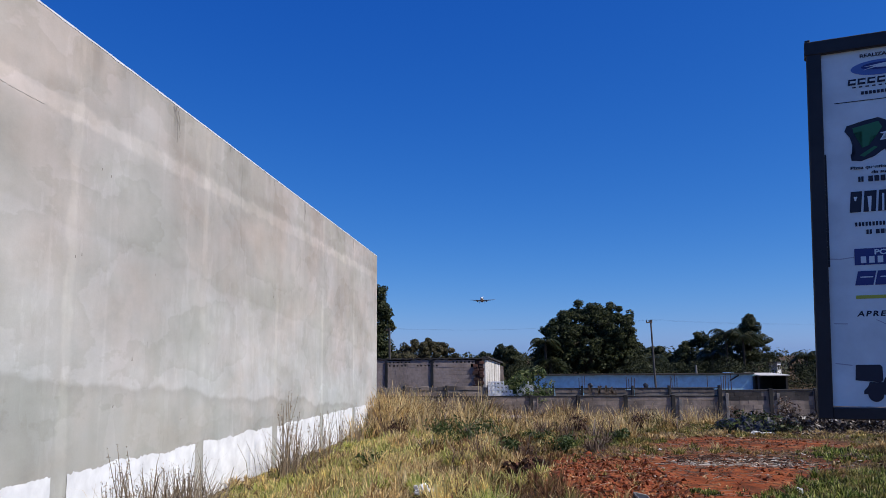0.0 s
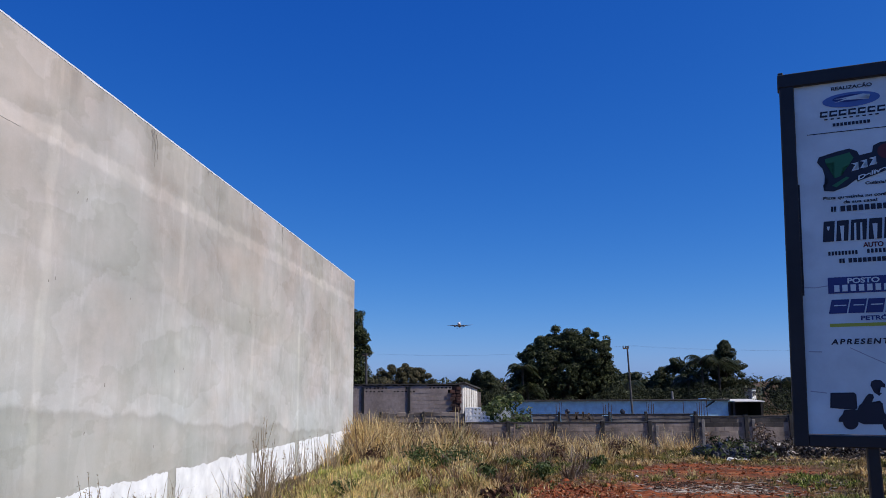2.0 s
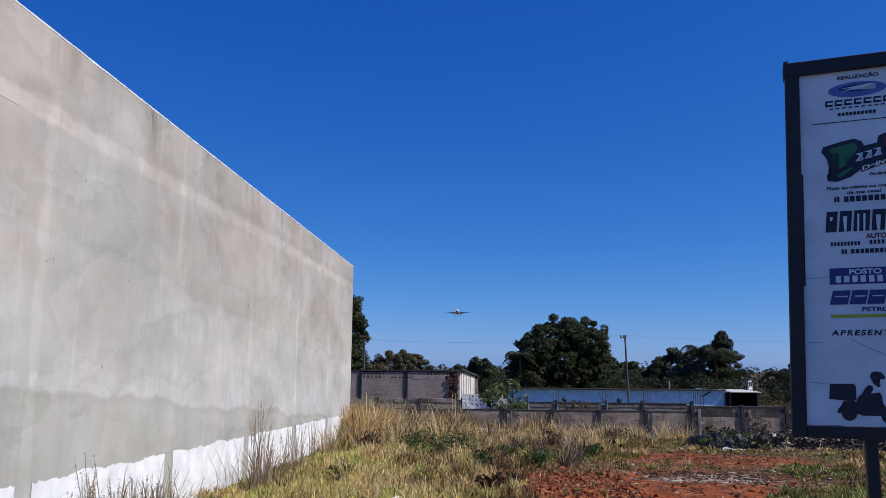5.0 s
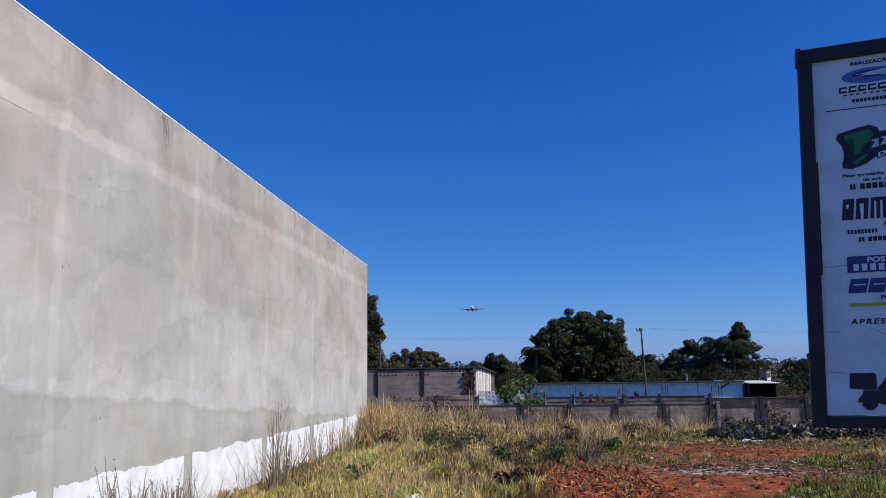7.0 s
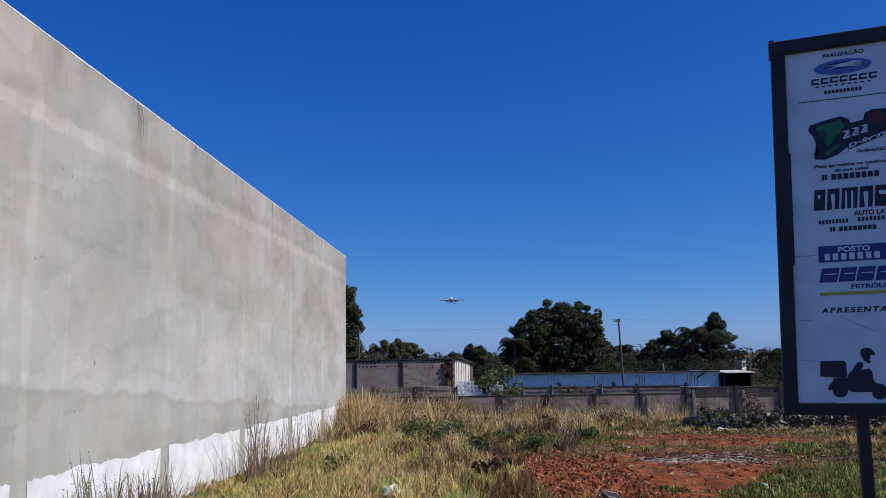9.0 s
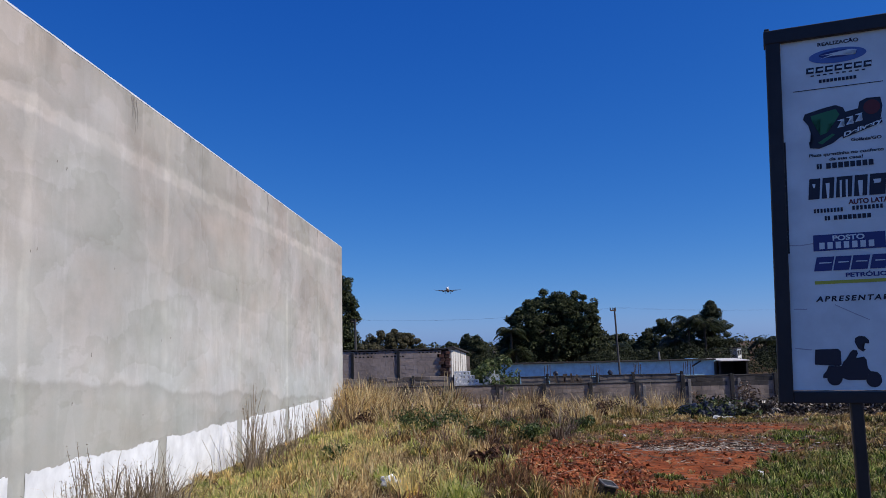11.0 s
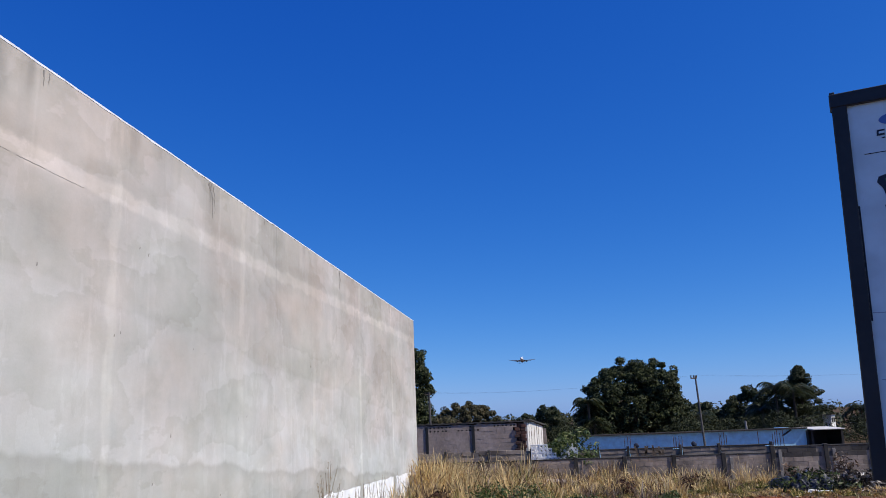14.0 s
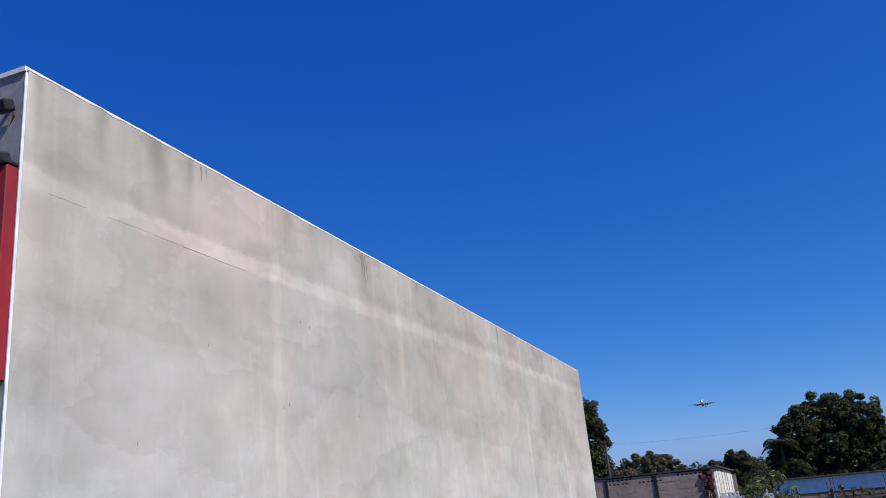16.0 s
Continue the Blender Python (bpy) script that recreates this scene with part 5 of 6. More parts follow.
# green and straw tufts
x, y = lot_places(7600)
keep = ~((x > -2.0) & (x < 1.0) & (y < 21)) | (clumped(x, y, 1.1, 50.0) > 0.02)
x, y = x[keep], y[keep]
c = clumped(x, y, 0.45, 1.0) + 0.5 * clumped(x, y, 1.3, 4.0)
straw = c + 0.25 * smooth01(-x, -1.0, 3.0) - 0.6 * smooth01(x, 1.0, 2.2) * (1 - smooth01(y, 17, 24)) > 0.28
low = np.where(x > 1.2, 0.55, 1.0) * (1 - 0.45 * smooth01(-x, 3.4, 5.2) * (1 - smooth01(y, 26, 30)))
big = (0.12 + 0.42 * np.clip(clumped(x, y, 0.8, 5.0) + 0.3, 0, 1) ** 1.3) * low * rng.uniform(0.7, 1.25, len(x))
g = ~straw
tufts("green_tufts", x[g], y[g], big[g] * 0.95, 26, 0.008 + 0.0007 * y[g], M_GRASS, "green and yellowing grass tufts over the lot")
tufts("straw_tufts", x[straw], y[straw], big[straw] * 1.35, 24, 0.007 + 0.0007 * y[straw], M_STRAW, "dry straw-coloured grass tufts over the lot")
# dense lush grass at the near side of the clay
x, y = scatter(2600, 1.2, 9.0, 7.6, 15.5, 1.0)
keep = (rng.uniform(size=len(x)) > clay_mask(x, y) * 1.4) & (x < 2 + 0.62 * y)
x, y = x[keep], y[keep]
tufts("lush_tufts", x, y, rng.uniform(0.1, 0.22, len(x)), 24, np.full(len(x), 0.013), M_LUSH, "fresh green grass beside the bare clay")
for k, (cx, cy, q) in enumerate(((2.7, 12.7, 0.22), (7.0, 18.6, 0.7), (7.8, 20.5, 0.7), (1.9, 22.6, 0.7), (2.7, 23.2, 0.6), (3.6, 24.3, 0.5), (2.3, 25.0, 0.7))):
    a_, d_ = rng.uniform(0, math.tau, 40), np.sqrt(rng.uniform(0, 1, 40)) * q
    tufts("green_patch", cx + d_ * np.cos(a_), cy + 1.4 * d_ * np.sin(a_), rng.uniform(0.08, 0.2, 40) * (0.6 if k == 0 else 1.2), 22, np.full(40, 0.014), M_LUSH, "small patch of fresh green grass on the clay")
x, y = scatter(420, 1.0, 8.5, 12.0, 27.0, 1.0)
keep = (clumped(x, y, 0.7, 61.0) > 0.22) & ((y < 19) | (x < 4.2)) & (np.hypot((x - 4.35) / 1.6, (y - 17.6) / 1.6) > 1)
x, y = x[keep], y[keep]
tufts("sparse_tufts", x, y, rng.uniform(0.06, 0.2, len(x)), 16, np.full(len(x), 0.011), M_GRASS, "sparse small tufts of grass on the clay")
x, y = scatter(900, 6.2, 15.0, 15.0, 27.0, 1.0)
keep = (x > 0.42 * y - 0.3) & (clumped(x, y, 0.6, 71.0) > -0.12)
x, y = x[keep], y[keep]
tufts("side_tufts", x, y, rng.uniform(0.08, 0.24, len(x)), 20, np.full(len(x), 0.014), M_DRAB, "patchy drab brown grass beside the clay")
# taller straw before the fence and in the far corner of the warehouse
x, y = scatter(1600, -5.6, 5.5, 25.0, 37.5, 0.7)
keep = clumped(x, y, 0.55, 9.0) + 0.16 * smooth01(y, 28, 36) + 0.2 * smooth01(-x, -2, 4) > 0.16
x, y = x[keep], y[keep]
h, kind_ = rng.uniform(0.35, 1.0, len(x)) * (1 + 0.25 * smooth01(y, 30, 36)) * (1 + 0.7 * smooth01(-x, -0.5, 2.5)) * (0.72 + 0.95 * clumped(x, y, 0.9, 77.0)), rng.uniform(size=len(x)) + 0.5 * clumped(x, y, 0.6, 12.0)
for nm, sel, ma, k, tx in (("tall_straw", kind_ < 0.42, M_STRAW, 1.05, "tall dry straw grass in clumps before the fence"), ("tall_grass", (kind_ >= 0.42) & (kind_ < 0.66), M_GRASS, 0.8, "tall olive-green grass before the fence"),
                           ("brown_weeds", kind_ >= 0.66, M_LITTER, 0.85, "brown dead weeds standing before the fence")):
    tufts(nm, x[sel], y[sel], h[sel] * k, 22, np.full(sel.sum(), 0.022), ma, tx)
x, y = scatter(9, 6.9, 8.4, 34.5, 37.2, 1.0)
tufts("fence_straw", x, y, rng.uniform(0.5, 1.15, len(x)), 20, np.full(len(x), 0.018), M_STRAW, "tall dry straw leaning at the block fence")
x, y = scatter(260, -5.65, -4.3, 29.5, 33.8, 0.9)
tufts("corner_straw", x, y, rng.uniform(0.8, 1.9, len(x)), 24, np.full(len(x), 0.02), M_STRAW, "dense tall straw grass at the warehouse corner")
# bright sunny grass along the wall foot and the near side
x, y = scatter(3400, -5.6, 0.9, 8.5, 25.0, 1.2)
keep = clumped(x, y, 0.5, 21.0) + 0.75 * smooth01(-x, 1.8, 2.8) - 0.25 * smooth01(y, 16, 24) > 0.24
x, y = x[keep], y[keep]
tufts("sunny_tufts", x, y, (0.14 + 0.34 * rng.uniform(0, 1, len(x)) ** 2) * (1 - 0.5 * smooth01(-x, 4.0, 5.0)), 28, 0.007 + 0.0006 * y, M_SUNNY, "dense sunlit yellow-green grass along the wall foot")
x, y = scatter(300, -4.0, -1.7, 10.5, 17.5, 1.0)
tufts("golden_tufts", x, y, rng.uniform(0.16, 0.42, len(x)), 22, 0.007 + 0.0006 * y, M_STRAW, "golden dry grass between the sunlit green tufts")
# rusty and dark clumps in the middle of the lot
x, y = scatter(560, -2.4, 1.0, 9.0, 24.0, 1.0)
keep = (clumped(x, y, 0.9, 33.0) > 0.0) & (clay_mask(x, y) < 0.3)
x, y = x[keep], y[keep]
tufts("rusty_tufts", x, y, rng.uniform(0.15, 0.4, len(x)), 30, 0.007 + 0.0005 * y, M_RUSTY, "rust-brown dying weeds between the grass tufts")
# brown withered clumps
x, y = scatter(200, -4.5, 8.0, 15.0, 37.0, 0.9)
keep = (clay_mask(x, y) < 0.03) & (x < 3.5)
tufts("withered_tufts", x[keep], y[keep], rng.uniform(0.25, 0.65, keep.sum()), 44, np.full(keep.sum(), 0.014), M_LITTER, "brown withered weed clumps in the grass")


# single tall tufts in front of the limewash
def tall_tuft(x, y, height, count, seed):
    r = np.random.default_rng(seed)
    t = thing("tall_grass_tuft", (x, y, float(ground_z(x, y)) - 0.03), "tall dry grass tuft with seed heads before the white wall foot", "grass", "tufts at the wall")
    for k in range(count):
        a, h = r.uniform(0, math.tau), height * r.uniform(0.6, 1.05)
        o = Vector((0.5 * math.cos(a), math.sin(a), 0)) * 0.32 * h * r.uniform(0.2, 1)
        s = Vector((r.uniform(-0.1, 0.1), r.uniform(-0.25, 0.25), 0))
        stalk = part("stalk", tube([s, s + o * 0.3 + Vector((0, 0, 0.55 * h)), s + o + Vector((0, 0, h))], [0.008, 0.006, 0.003], 5), M_TUFT, t)
        v, f = leaf_cloud(np.array([tuple(s + o * (0.75 + 0.1 * j) + Vector((0, 0, h * (0.78 + 0.08 * j)))) for j in range(4)]), np.full(4, 0.02), 22, 0.013, 2.2, seed * 40 + k)
        tagged(mesh_from_arrays("seed_head", v, f, M_TUFT, stalk), kind="stuff")


for k, (x, y, h, n) in enumerate(((-4.9, 9.6, 1.2, 12), (-5.0, 10.0, 1.45, 7), (-4.9, 10.3, 1.0, 14), (-4.9, 10.7, 0.95, 12), (-4.95, 11.4, 0.85, 12), (-4.8, 11.0, 0.9, 9), (-5.0, 16.6, 1.75, 14), (-5.2, 18.0, 1.2, 12), (-5.1, 17.3, 1.3, 8), (-4.9, 9.2, 1.0, 10), (-4.85, 11.8, 0.8, 10), (-5.2, 20.9, 1.2, 10), (-5.2, 19.6, 1.2, 10), (-5.2, 22.5, 1.2, 10), (-5.2, 25.0, 1.2, 10), (-5.3, 27.8, 1.3, 10))):
    tall_tuft(x, y, h, n, 120 + k)


r_ = np.random.default_rng(131)
y = r_.uniform(15.9, 17.6, 9)
tufts("dark_blades", r_.uniform(-5.3, -4.9, 9), y, r_.uniform(0.8, 1.5, 9), 12, np.full(9, 0.009), M_TUFT, "tall withered brown grass before the white wall foot")
y = r_.uniform(18.5, 29.5, 14)
tufts("dark_blades", r_.uniform(-5.4, -5.1, 14), y, r_.uniform(0.6, 1.2, 14), 9, np.full(14, 0.012), M_TUFT, "thin withered brown grass along the white wall foot")
y = r_.uniform(8.9, 12.2, 46)
tufts("fine_blades", r_.uniform(-5.2, -4.6, 46), y, r_.uniform(0.7, 1.3, 46), 16, np.full(46, 0.009), M_TUFT, "fine arching greyish grass before the white wall foot")
x = np.array((-4.9, -4.8, -4.9, -4.85, -4.8, -5.0, -5.1, -5.1, -5.2, -5.2, -5.2))
y = np.array((9.3, 10.0, 10.7, 11.3, 12.0, 16.6, 17.4, 18.1, 21.0, 24.0, 27.5))
tufts("arching_blades", x, y, rng.uniform(0.7, 1.15, len(x)), 26, np.full(len(x), 0.012), M_TUFT, "long arching dry blades before the white wall foot")


# ---- bare patch: clods, rubble, ash, twigs ----
def lumps(name, count, cx, cy, rx, ry, size, material, label, category, seed, flat_z=0.7):
    r = np.random.default_rng(seed)
    phi = np.array([(0, 0, 1), (1, 0, 0), (0, 1, 0), (-1, 0, 0), (0, -1, 0), (0.6, 0.6, 0.5), (-0.6, 0.6, 0.5), (-0.6, -0.6, 0.5), (0.6, -0.6, 0.5)], float)
    tri = np.array([(0, 5, 6), (0, 6, 7), (0, 7, 8), (0, 8, 5), (5, 1, 2), (5, 2, 6), (6, 2, 3), (6, 3, 7), (7, 3, 4), (7, 4, 8), (8, 4, 1), (8, 1, 5)])
    a, q = r.uniform(0, math.tau, count), np.sqrt(r.uniform(0, 1, count))
    x, y = cx + rx * q * np.cos(a), cy + ry * q * np.sin(a)
    s = size * (0.12 + 0.88 * r.uniform(0, 1, count) ** 4)
    p = np.stack([x, y, ground_z(x, y) - 0.15 * s], 1)
    v = p[:, None] + phi[None] * s[:, None, None] * r.uniform(0.6, 1.25, (count, 9, 3)) * r.uniform(0.6, 1.4, (count, 1, 3)) * (1, 1, flat_z)
    f = (np.arange(count)[:, None, None] * 9 + tri[None]).reshape(-1, 3)
    tagged(mesh_from_arrays(name, v.reshape(-1, 3), f, material), label, category, kind="stuff")


lumps("red_clods", 3400, 1.45, 14.6, 1.15, 4.4, 0.1, M_CLOD, "turned-up clods of red clay", "clods", 201, 0.55)
lumps("red_clods", 2600, 2.6, 15.5, 2.2, 5.0, 0.04, M_CLOD, "small crumbs of red clay on the bare patch", "clods", 202, 0.6)
lumps("red_clods", 260, 2.2, 18.6, 1.2, 1.8, 0.13, M_CLOD, "larger clods of red clay at the back of the bare patch", "clods", 209, 0.55)
r_ = np.random.default_rng(207)
sx, sy = r_.uniform(0.2, 8.5, 26000), r_.uniform(9.6, 27, 26000)
ok = (r_.uniform(0, 1, len(sx)) < clay_mask(sx, sy)) & (r_.uniform(0, 1, len(sx)) < np.where(sx < 2.6, 0.9, 0.12))
sx, sy = sx[ok], sy[ok]
v, f = leaf_cloud(np.stack([sx, sy, ground_z(sx, sy) + 0.014], 1), np.full(len(sx), 0.035), len(sx), 0.055, 0.4, 208)
tagged(mesh_from_arrays("clay_shards", v, f, M_SHARDS), "flakes and crumbs of dry red clay on the bare patch", "clay", kind="stuff")
lumps("earth_crumbs", 2600, 4.9, 19.5, 3.4, 5.0, 0.06, M_EARTH, "dark crumbs of earth and litter over the clay", "earth", 206)
lumps("pale_rubble", 70, 2.4, 16.5, 2.4, 3.0, 0.07, M_STONE, "pale rubble scattered over the clay", "rubble", 203)
lumps("ash_heap", 5200, 4.35, 17.6, 1.25, 1.2, 0.05, M_ASH, "grey ash and burnt bits of an old fire", "ash", 204, 0.5)
lumps("pale_rubble", 120, 9.5, 27.0, 3.6, 1.2, 0.09, M_STONE, "pale rubble along the brush pile", "rubble", 205)


def sticks(name, count, x0, x1, y0, y1, length, rise, material, label, seed, thick=0.008):
    r = np.random.default_rng(seed)
    x, y = r.uniform(x0, x1, count), r.uniform(y0, y1, count)
    hump = np.sin(np.clip((y - y0) / (y1 - y0), 0, 1) * math.pi)
    p = np.stack([x, y, ground_z(x, y) + r.uniform(0, 1, count) * rise * hump + 0.01], 1)
    a, e = r.uniform(0, math.tau, count), r.normal(0, 0.35, count) * (rise > 0.1) + r.normal(0, 0.05, count)
    d = np.stack([np.cos(a) * np.cos(e), np.sin(a) * np.cos(e), np.abs(np.sin(e))], 1) * (length * r.uniform(0.3, 1, count))[:, None]
    w = np.stack([-np.sin(a), np.cos(a), np.zeros(count)], 1) * thick
    h = np.array((0, 0, thick * 1.6))
    v = np.stack([p - w, p + w, p + h, p + d - w * 0.6, p + d + w * 0.6, p + d + h * 0.6], 1).reshape(-1, 3)
    b = np.arange(count)[:, None] * 6
    f = np.concatenate([b + (0, 1, 4, 3), b + (1, 2, 5, 4), b + (2, 0, 3, 5)])
    tagged(mesh_from_arrays(name, v, f, material), label, "twigs", kind="stuff")


sticks("ash_twigs", 150, 2.7, 5.9, 16.2, 19.2, 0.24, 0.0, M_PALE_TWIG, "pale burnt twigs round the ash", 217, 0.008)
sticks("charred_twigs", 260, 3.2, 5.7, 17.4, 19.2, 0.2, 0.0, M_DARK_DEAD, "charred twigs and black ends in the ash", 218, 0.011)
sticks("clay_litter", 420, 5.0, 8.0, 15.6, 20.5, 0.22, 0.04, M_BRUSH, "grey dead sticks between clay and grass", 219, 0.009)
sticks("brush_pile", 3000, 8.6, 17.5, 27.8, 31.0, 0.45, 0.5, M_BRUSH, "long heap of dead branches and twigs by the fence", 211, 0.009)
sticks("straw_litter", 5200, -1.5, 8.5, 9.0, 27.0, 0.3, 0.0, M_LITTER, "dead stalks and litter lying on the ground", 212, 0.004)
r_ = np.random.default_rng(213)
cc = np.stack([r_.uniform(8.4, 17.5, 260), r_.uniform(28.2, 30.6, 260), np.zeros(260)], 1)
cc[:, 2] = ground_z(cc[:, 0], cc[:, 1]) + r_.uniform(0.05, 0.5, 260)
v, f = leaf_cloud(cc, np.full(260, 0.28), 20000, 0.085, 0.7, 214)
tagged(mesh_from_arrays("dead_leaf_heap", v, f, M_BRUSH), "withered grey-brown leaves on the brush heap", "dead leaves", kind="stuff")


cc = np.stack([r_.uniform(6.5, 8.9, 70), r_.uniform(28.0, 29.2, 70), np.zeros(70)], 1)
cc[:, 2] = ground_z(cc[:, 0], cc[:, 1]) + r_.uniform(0.1, 0.7, 70) * np.sin(np.clip((cc[:, 0] - 6.3) / 2.8, 0, 1) * math.pi)
v, f = leaf_cloud(cc, np.full(70, 0.25), 650, 0.085, 0.8, 215)
tagged(mesh_from_arrays("weedy_heap", v, f, M_MANGO), "dark leaves grown over the rubbish heap", "leaves", kind="stuff")
cc = np.stack([r_.uniform(6.6, 9.2, 40), r_.uniform(27.8, 28.6, 40), np.zeros(40)], 1)
cc[:, 2] = ground_z(cc[:, 0], cc[:, 1]) + r_.uniform(0.1, 0.6, 40) * np.sin(np.clip((cc[:, 0] - 6.3) / 3.2, 0, 1) * math.pi)
v, f = leaf_cloud(cc, np.full(40, 0.22), 160, 0.085, 0.8, 220)
tagged(mesh_from_arrays("pale_leaves", v, f, M_SHRUB), "pale green leaves over the rubbish heap", "leaves", kind="stuff")
cc = np.stack([r_.uniform(9.0, 17.0, 90), r_.uniform(27.4, 28.6, 90), np.zeros(90)], 1)
cc[:, 2] = ground_z(cc[:, 0], cc[:, 1]) + 0.03
v, f = leaf_cloud(cc, np.full(90, 0.4), 2600, 0.07, 0.15, 216)
tagged(mesh_from_arrays("fallen_leaves", v, f, M_LITTER), "pale dry leaves spread before the brush heap", "dead leaves", kind="stuff")


# ---- small loose things ----
def crumpled(name, x, y, sx, sy, sz, material, label, category, seed, group=""):
    bm = bmesh.new()
    bmesh.ops.create_icosphere(bm, subdivisions=4, radius=1.0)
    for v in bm.verts:
        p = v.co.copy()
        q = 0.85 + 0.5 * noise.noise(p * 1.3 + Vector((seed, 0, 0))) + 0.4 * abs(noise.noise(p * 2.6 + Vector((0, seed, 0)))) + 0.2 * abs(noise.noise(p * 6 + Vector((seed, seed, 0))))
        v.co = Vector((p.x * sx, p.y * sy, max(p.z, -0.55) * sz)) * q
    ob = part(name, bm, material)
    ob.location = (x, y, float(ground_z(x, y)) + 0.5 * sz + (0.1 if material is M_BAG and y < 12 else 0.0))
    tagged(ob, label, category, group)


crumpled("plastic_bag", -1.48, 11.6, 0.115, 0.09, 0.085, M_BAG, "crumpled white plastic bag lying in the grass", "bag", 3)
crumpled("plastic_bag", -1.34, 11.45, 0.07, 0.07, 0.06, M_BAG, "torn scrap of white plastic in the grass", "bag", 5)
crumpled("litter_scrap", 3.3, 20.4, 0.035, 0.03, 0.025, M_BAG, "small white litter scrap behind the clay", "litter", 8)
crumpled("litter_scrap", 4.1, 12.8, 0.05, 0.035, 0.06, M_BAG, "small white litter scrap in green grass", "litter", 9)
for k, (x, y, a, b, c, m) in enumerate(((6.95, 28.6, 0.38, 0.3, 0.3, M_DARK_BAG), (7.6, 28.5, 0.4, 0.33, 0.34, M_DARK_BAG), (8.2, 28.7, 0.38, 0.3, 0.3, M_DARK_BAG), (7.3, 28.2, 0.25, 0.2, 0.2, M_DARK_BAG), (7.75, 28.15, 0.16, 0.1, 0.07, M_BAG), (7.45, 28.2, 0.06, 0.06, 0.16, M_BAG), (8.15, 28.1, 0.2, 0.08, 0.04, M_BAG))):
    crumpled("rubbish_bag", x, y, a, b, c, m, "black bulging rubbish bag in a heap by the fence" if m is M_DARK_BAG else "pale plastic bag on the rubbish heap", "bag", 20 + k, "rubbish heap")

crate = thing("black_crate", (1.4, 10.6, float(ground_z(1.4, 10.6)) + 0.03), "weathered black box with a pale rim tipped in grass", "box")
crate.scale = (0.68, 0.72, 0.95)
crate.rotation_euler = (radians(22), radians(14), radians(28))
part("body", box(-0.15, 0.15, -0.1, 0.1, 0.0, 0.2, bevel=0.012), M_BLACK, crate)
for a in ((-0.16, 0.16, -0.115, -0.095), (-0.16, 0.16, 0.095, 0.115)):
    part("rim", box(*a, 0.19, 0.215, bevel=0.005), M_PALE_POST, crate)
for a in ((-0.165, -0.145), (0.145, 0.165)):
    part("rim", box(*a, -0.094, 0.094, 0.19, 0.215, bevel=0.005), M_PALE_POST, crate)
plank = thing("broken_board", (-0.5, 34.0, float(ground_z(-0.5, 34.0)) + 0.38), "pale broken board lying on the weeds", "board")
plank.rotation_euler = (radians(10), radians(3), radians(8))
part("board", box(-0.75, 0.75, -0.2, 0.2, -0.02, 0.03, bevel=0.01), M_STONE, plank)
part("board_piece", box(0.5, 1.3, -0.5, -0.25, -0.05, 0.0, bevel=0.01), M_STONE, plank)


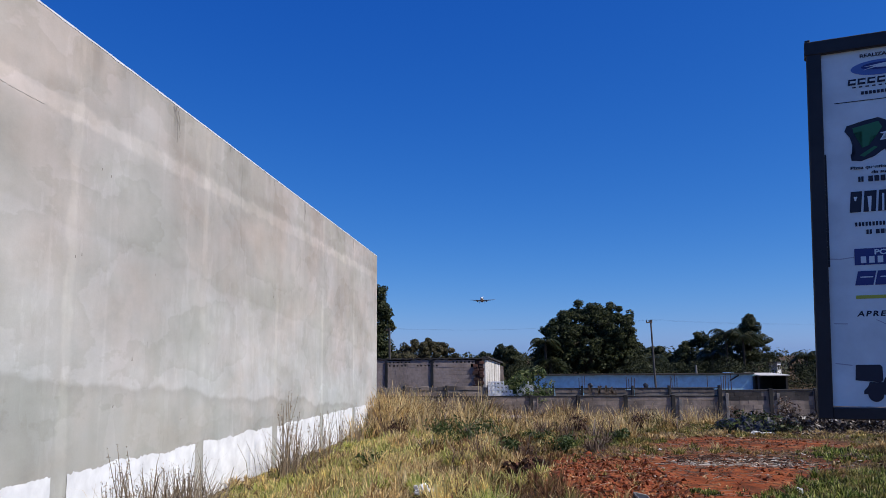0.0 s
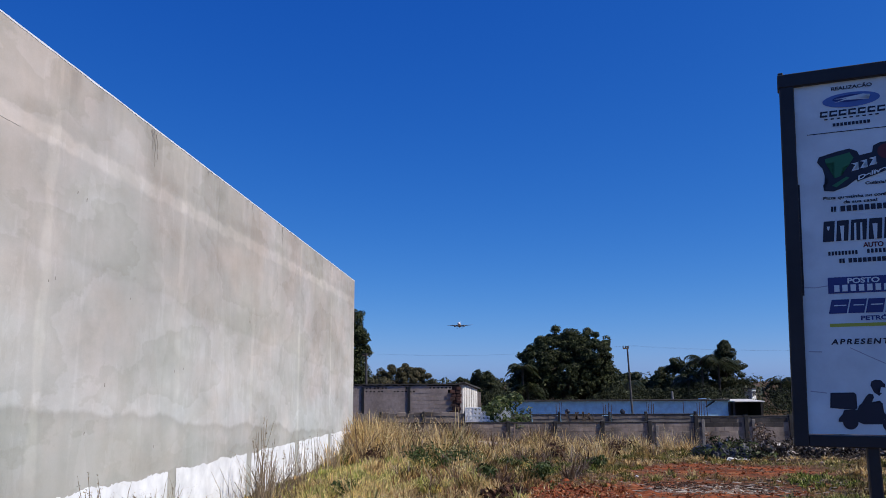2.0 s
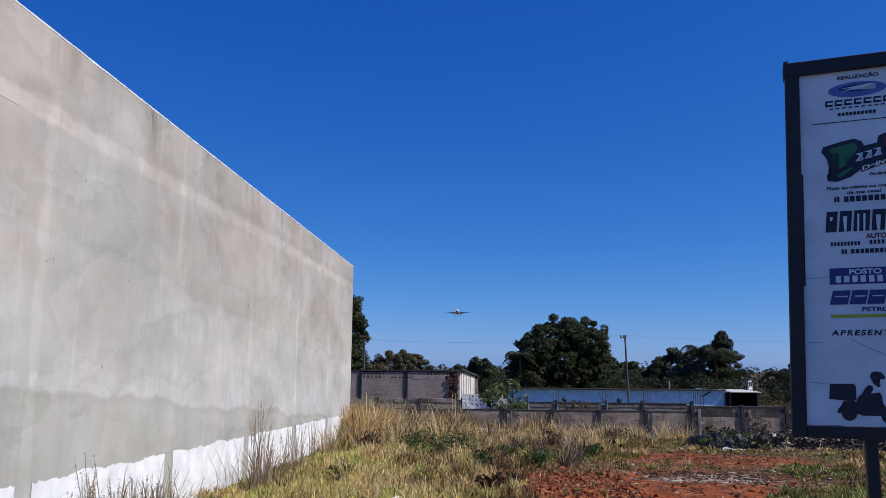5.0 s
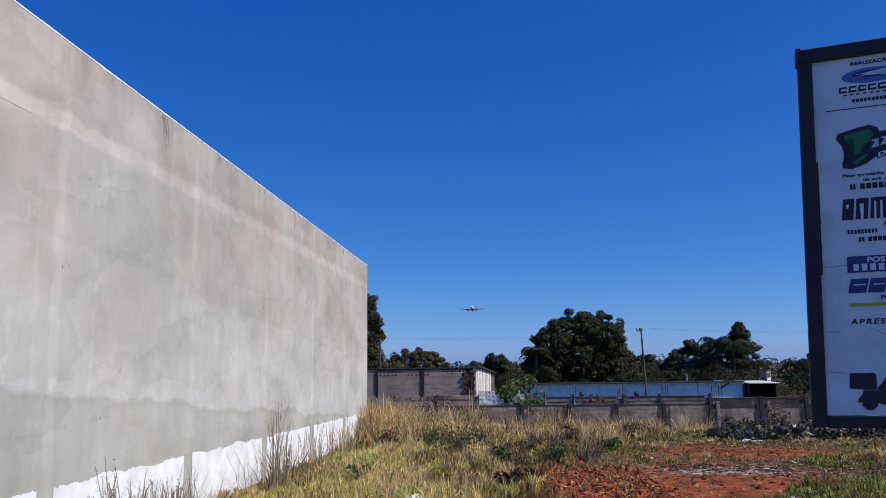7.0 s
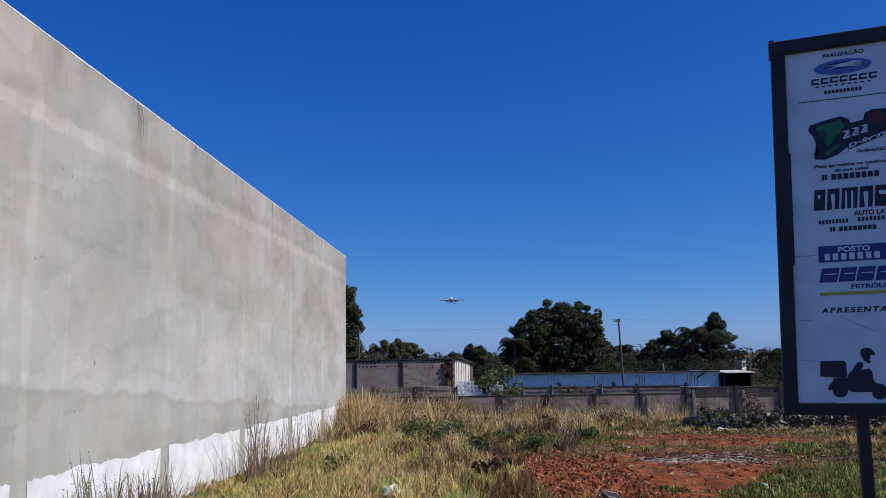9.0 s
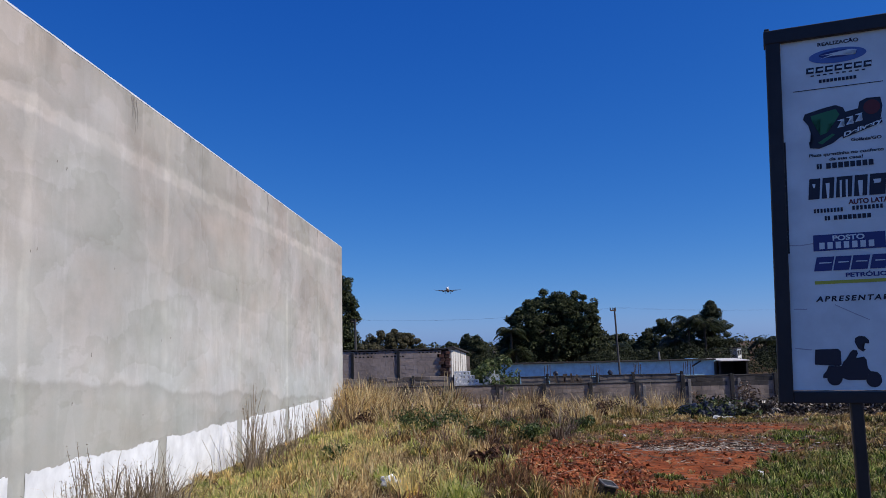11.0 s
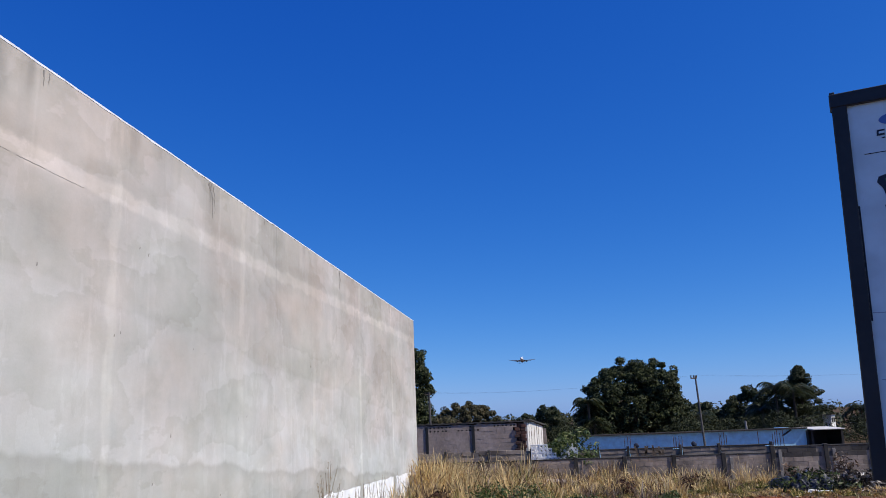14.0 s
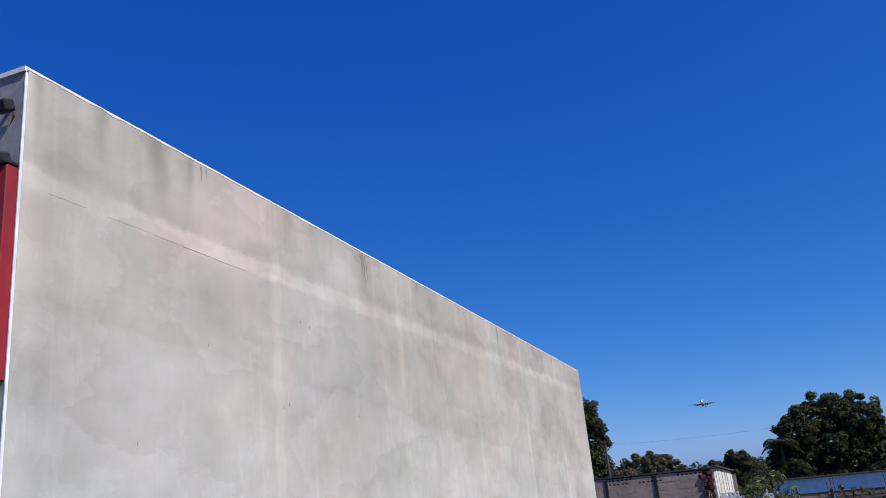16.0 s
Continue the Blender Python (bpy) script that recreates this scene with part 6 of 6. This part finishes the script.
# ---- airliner on its landing approach ----
def build_airliner():
    jet = thing("airliner", (-40.6, 816, 60.3), "white twin-engine passenger jet landing with its gear down", "airplane")
    jet.rotation_euler = (radians(-4), 0, 0)
    # local -y is ahead; x is across
    st = ((-14.5, 0.05, -0.35), (-14.0, 0.55, -0.25), (-13.0, 1.0, -0.08), (-11.5, 1.38, 0.0), (-9.0, 1.55, 0.0), (6.0, 1.55, 0.0), (10.0, 1.15, 0.35), (13.5, 0.6, 0.75), (15.5, 0.15, 1.0))
    part("fuselage", tube([(0, y, z) for y, r, z in st], [r for y, r, z in st], 20), M_AIR_WHITE, jet, smooth=True)
    part("belly", tube([(0, -5, -0.75), (0, -3, -0.95), (0, 3, -0.95), (0, 5, -0.7)], [0.4, 1.25, 1.25, 0.4], 14), M_AIR_SHADED_GREY, jet, smooth=True)
    bm = bmesh.new()
    for s in (-1, 1):
        add_box(bm, min(s * 0.08, s * 0.8), max(s * 0.08, s * 0.8), -13.3, -12.9, 0.32, 0.72)
    bm.transform(pose(0, 0, 0))
    part("cockpit_window", bm, M_AIR_DARK, jet)

    for s in (-1, 1):
        for k in range(18):
            y = -9.5 + k * 0.85
            part("cabin_window", box(min(s * 1.5, s * 1.56), max(s * 1.5, s * 1.56), y, y + 0.3, 0.25, 0.65), M_AIR_DARK, jet)

    def slab(root, tip, thick):
        """A swept, tapered lifting surface between two chords (x, y front, y rear, z)."""
        b = bmesh.new()
        rings = []
        for (x, a, c, z), t in ((root, thick), (tip, thick * 0.35)):
            prof = ((0, 0), (0.12, 0.5), (0.4, 0.6), (1, 0.02), (0.4, -0.3), (0.12, -0.35))
            rings.append([b.verts.new((x, a + (c - a) * u, z + w * t)) for u, w in prof])
        for k in range(6):
            b.faces.new((rings[0][k], rings[0][(k + 1) % 6], rings[1][(k + 1) % 6], rings[1][k]))
        b.faces.new(rings[0][::-1])
        b.faces.new(rings[1])
        bmesh.ops.recalc_face_normals(b, faces=b.faces[:])
        return b

    for s in (-1, 1):
        wing = part("wing", slab((s * 1.2, -3.5, 3.0, -0.8), (s * 13.3, 3.6, 5.0, 0.6), 0.75), M_AIR_SHADED_GREY, jet)
        part("winglet", slab((s * 13.3, 3.6, 5.0, 0.6), (s * 13.9, 4.7, 5.6, 2.0), 0.2), M_AIR_WHITE, jet)
        part("flap", slab((s * 1.6, 3.0, 4.4, -1.1), (s * 9.0, 4.2, 5.2, -0.2), 0.25), M_AIR_SHADED_GREY, wing)
        engine = part("engine", tube([(s * 4.6, -4.6, -1.55), (s * 4.6, -4.2, -1.55), (s * 4.6, -2.4, -1.55), (s * 4.6, -0.6, -1.5)], [0.78, 0.9, 0.9, 0.55], 16), M_AIR_SHADED_GREY, jet, smooth=True)
        part("pylon", box(s * 4.6 - 0.12, s * 4.6 + 0.12, -2.6, 0.4, -0.95, -0.3), M_AIR_SHADED_GREY, engine)
        part("intake", tube([(s * 4.6, -4.66, -1.55), (s * 4.6, -4.61, -1.55)], [0.66, 0.68], 16), M_AIR_DARK, engine)
        part("tailplane", slab((s * 0.3, 11.5, 14.2, 1.1), (s * 5.0, 14.0, 15.3, 1.7), 0.35), M_AIR_SHADED_GREY, jet)
        gear = part("main_gear_leg", tube([(s * 2.6, 1.6, -0.9), (s * 2.6, 1.6, -3.0)], [0.14, 0.12], 8), M_AIR_SHADED_GREY, jet)
        for dx in (-0.28, 0.28):
            part("wheel", tube([(s * 2.6 + dx - 0.13, 1.6, -3.05), (s * 2.6 + dx + 0.13, 1.6, -3.05)], [0.46, 0.46], 14), M_AIR_DARK, gear)
    fin = slab((0, 9.5, 13.8, 0), (4.9, 13.6, 15.6, 0), 0.4)
    fin.transform(Matrix(((0, 0, 1, 0), (0, 1, 0, 0), (1, 0, 0, 1.0), (0, 0, 0, 1))))
    part("tail_fin", fin, M_AIR_WHITE, jet)
    nose = part("nose_gear_leg", tube([(0, -10.8, -1.2), (0, -10.9, -3.0)], [0.1, 0.09], 8), M_AIR_SHADED_GREY, jet)
    for dx in (-0.2, 0.2):
        part("wheel", tube([(dx - 0.08, -10.9, -3.0), (dx + 0.08, -10.9, -3.0)], [0.33, 0.33], 12), M_AIR_DARK, nose)


build_airliner()
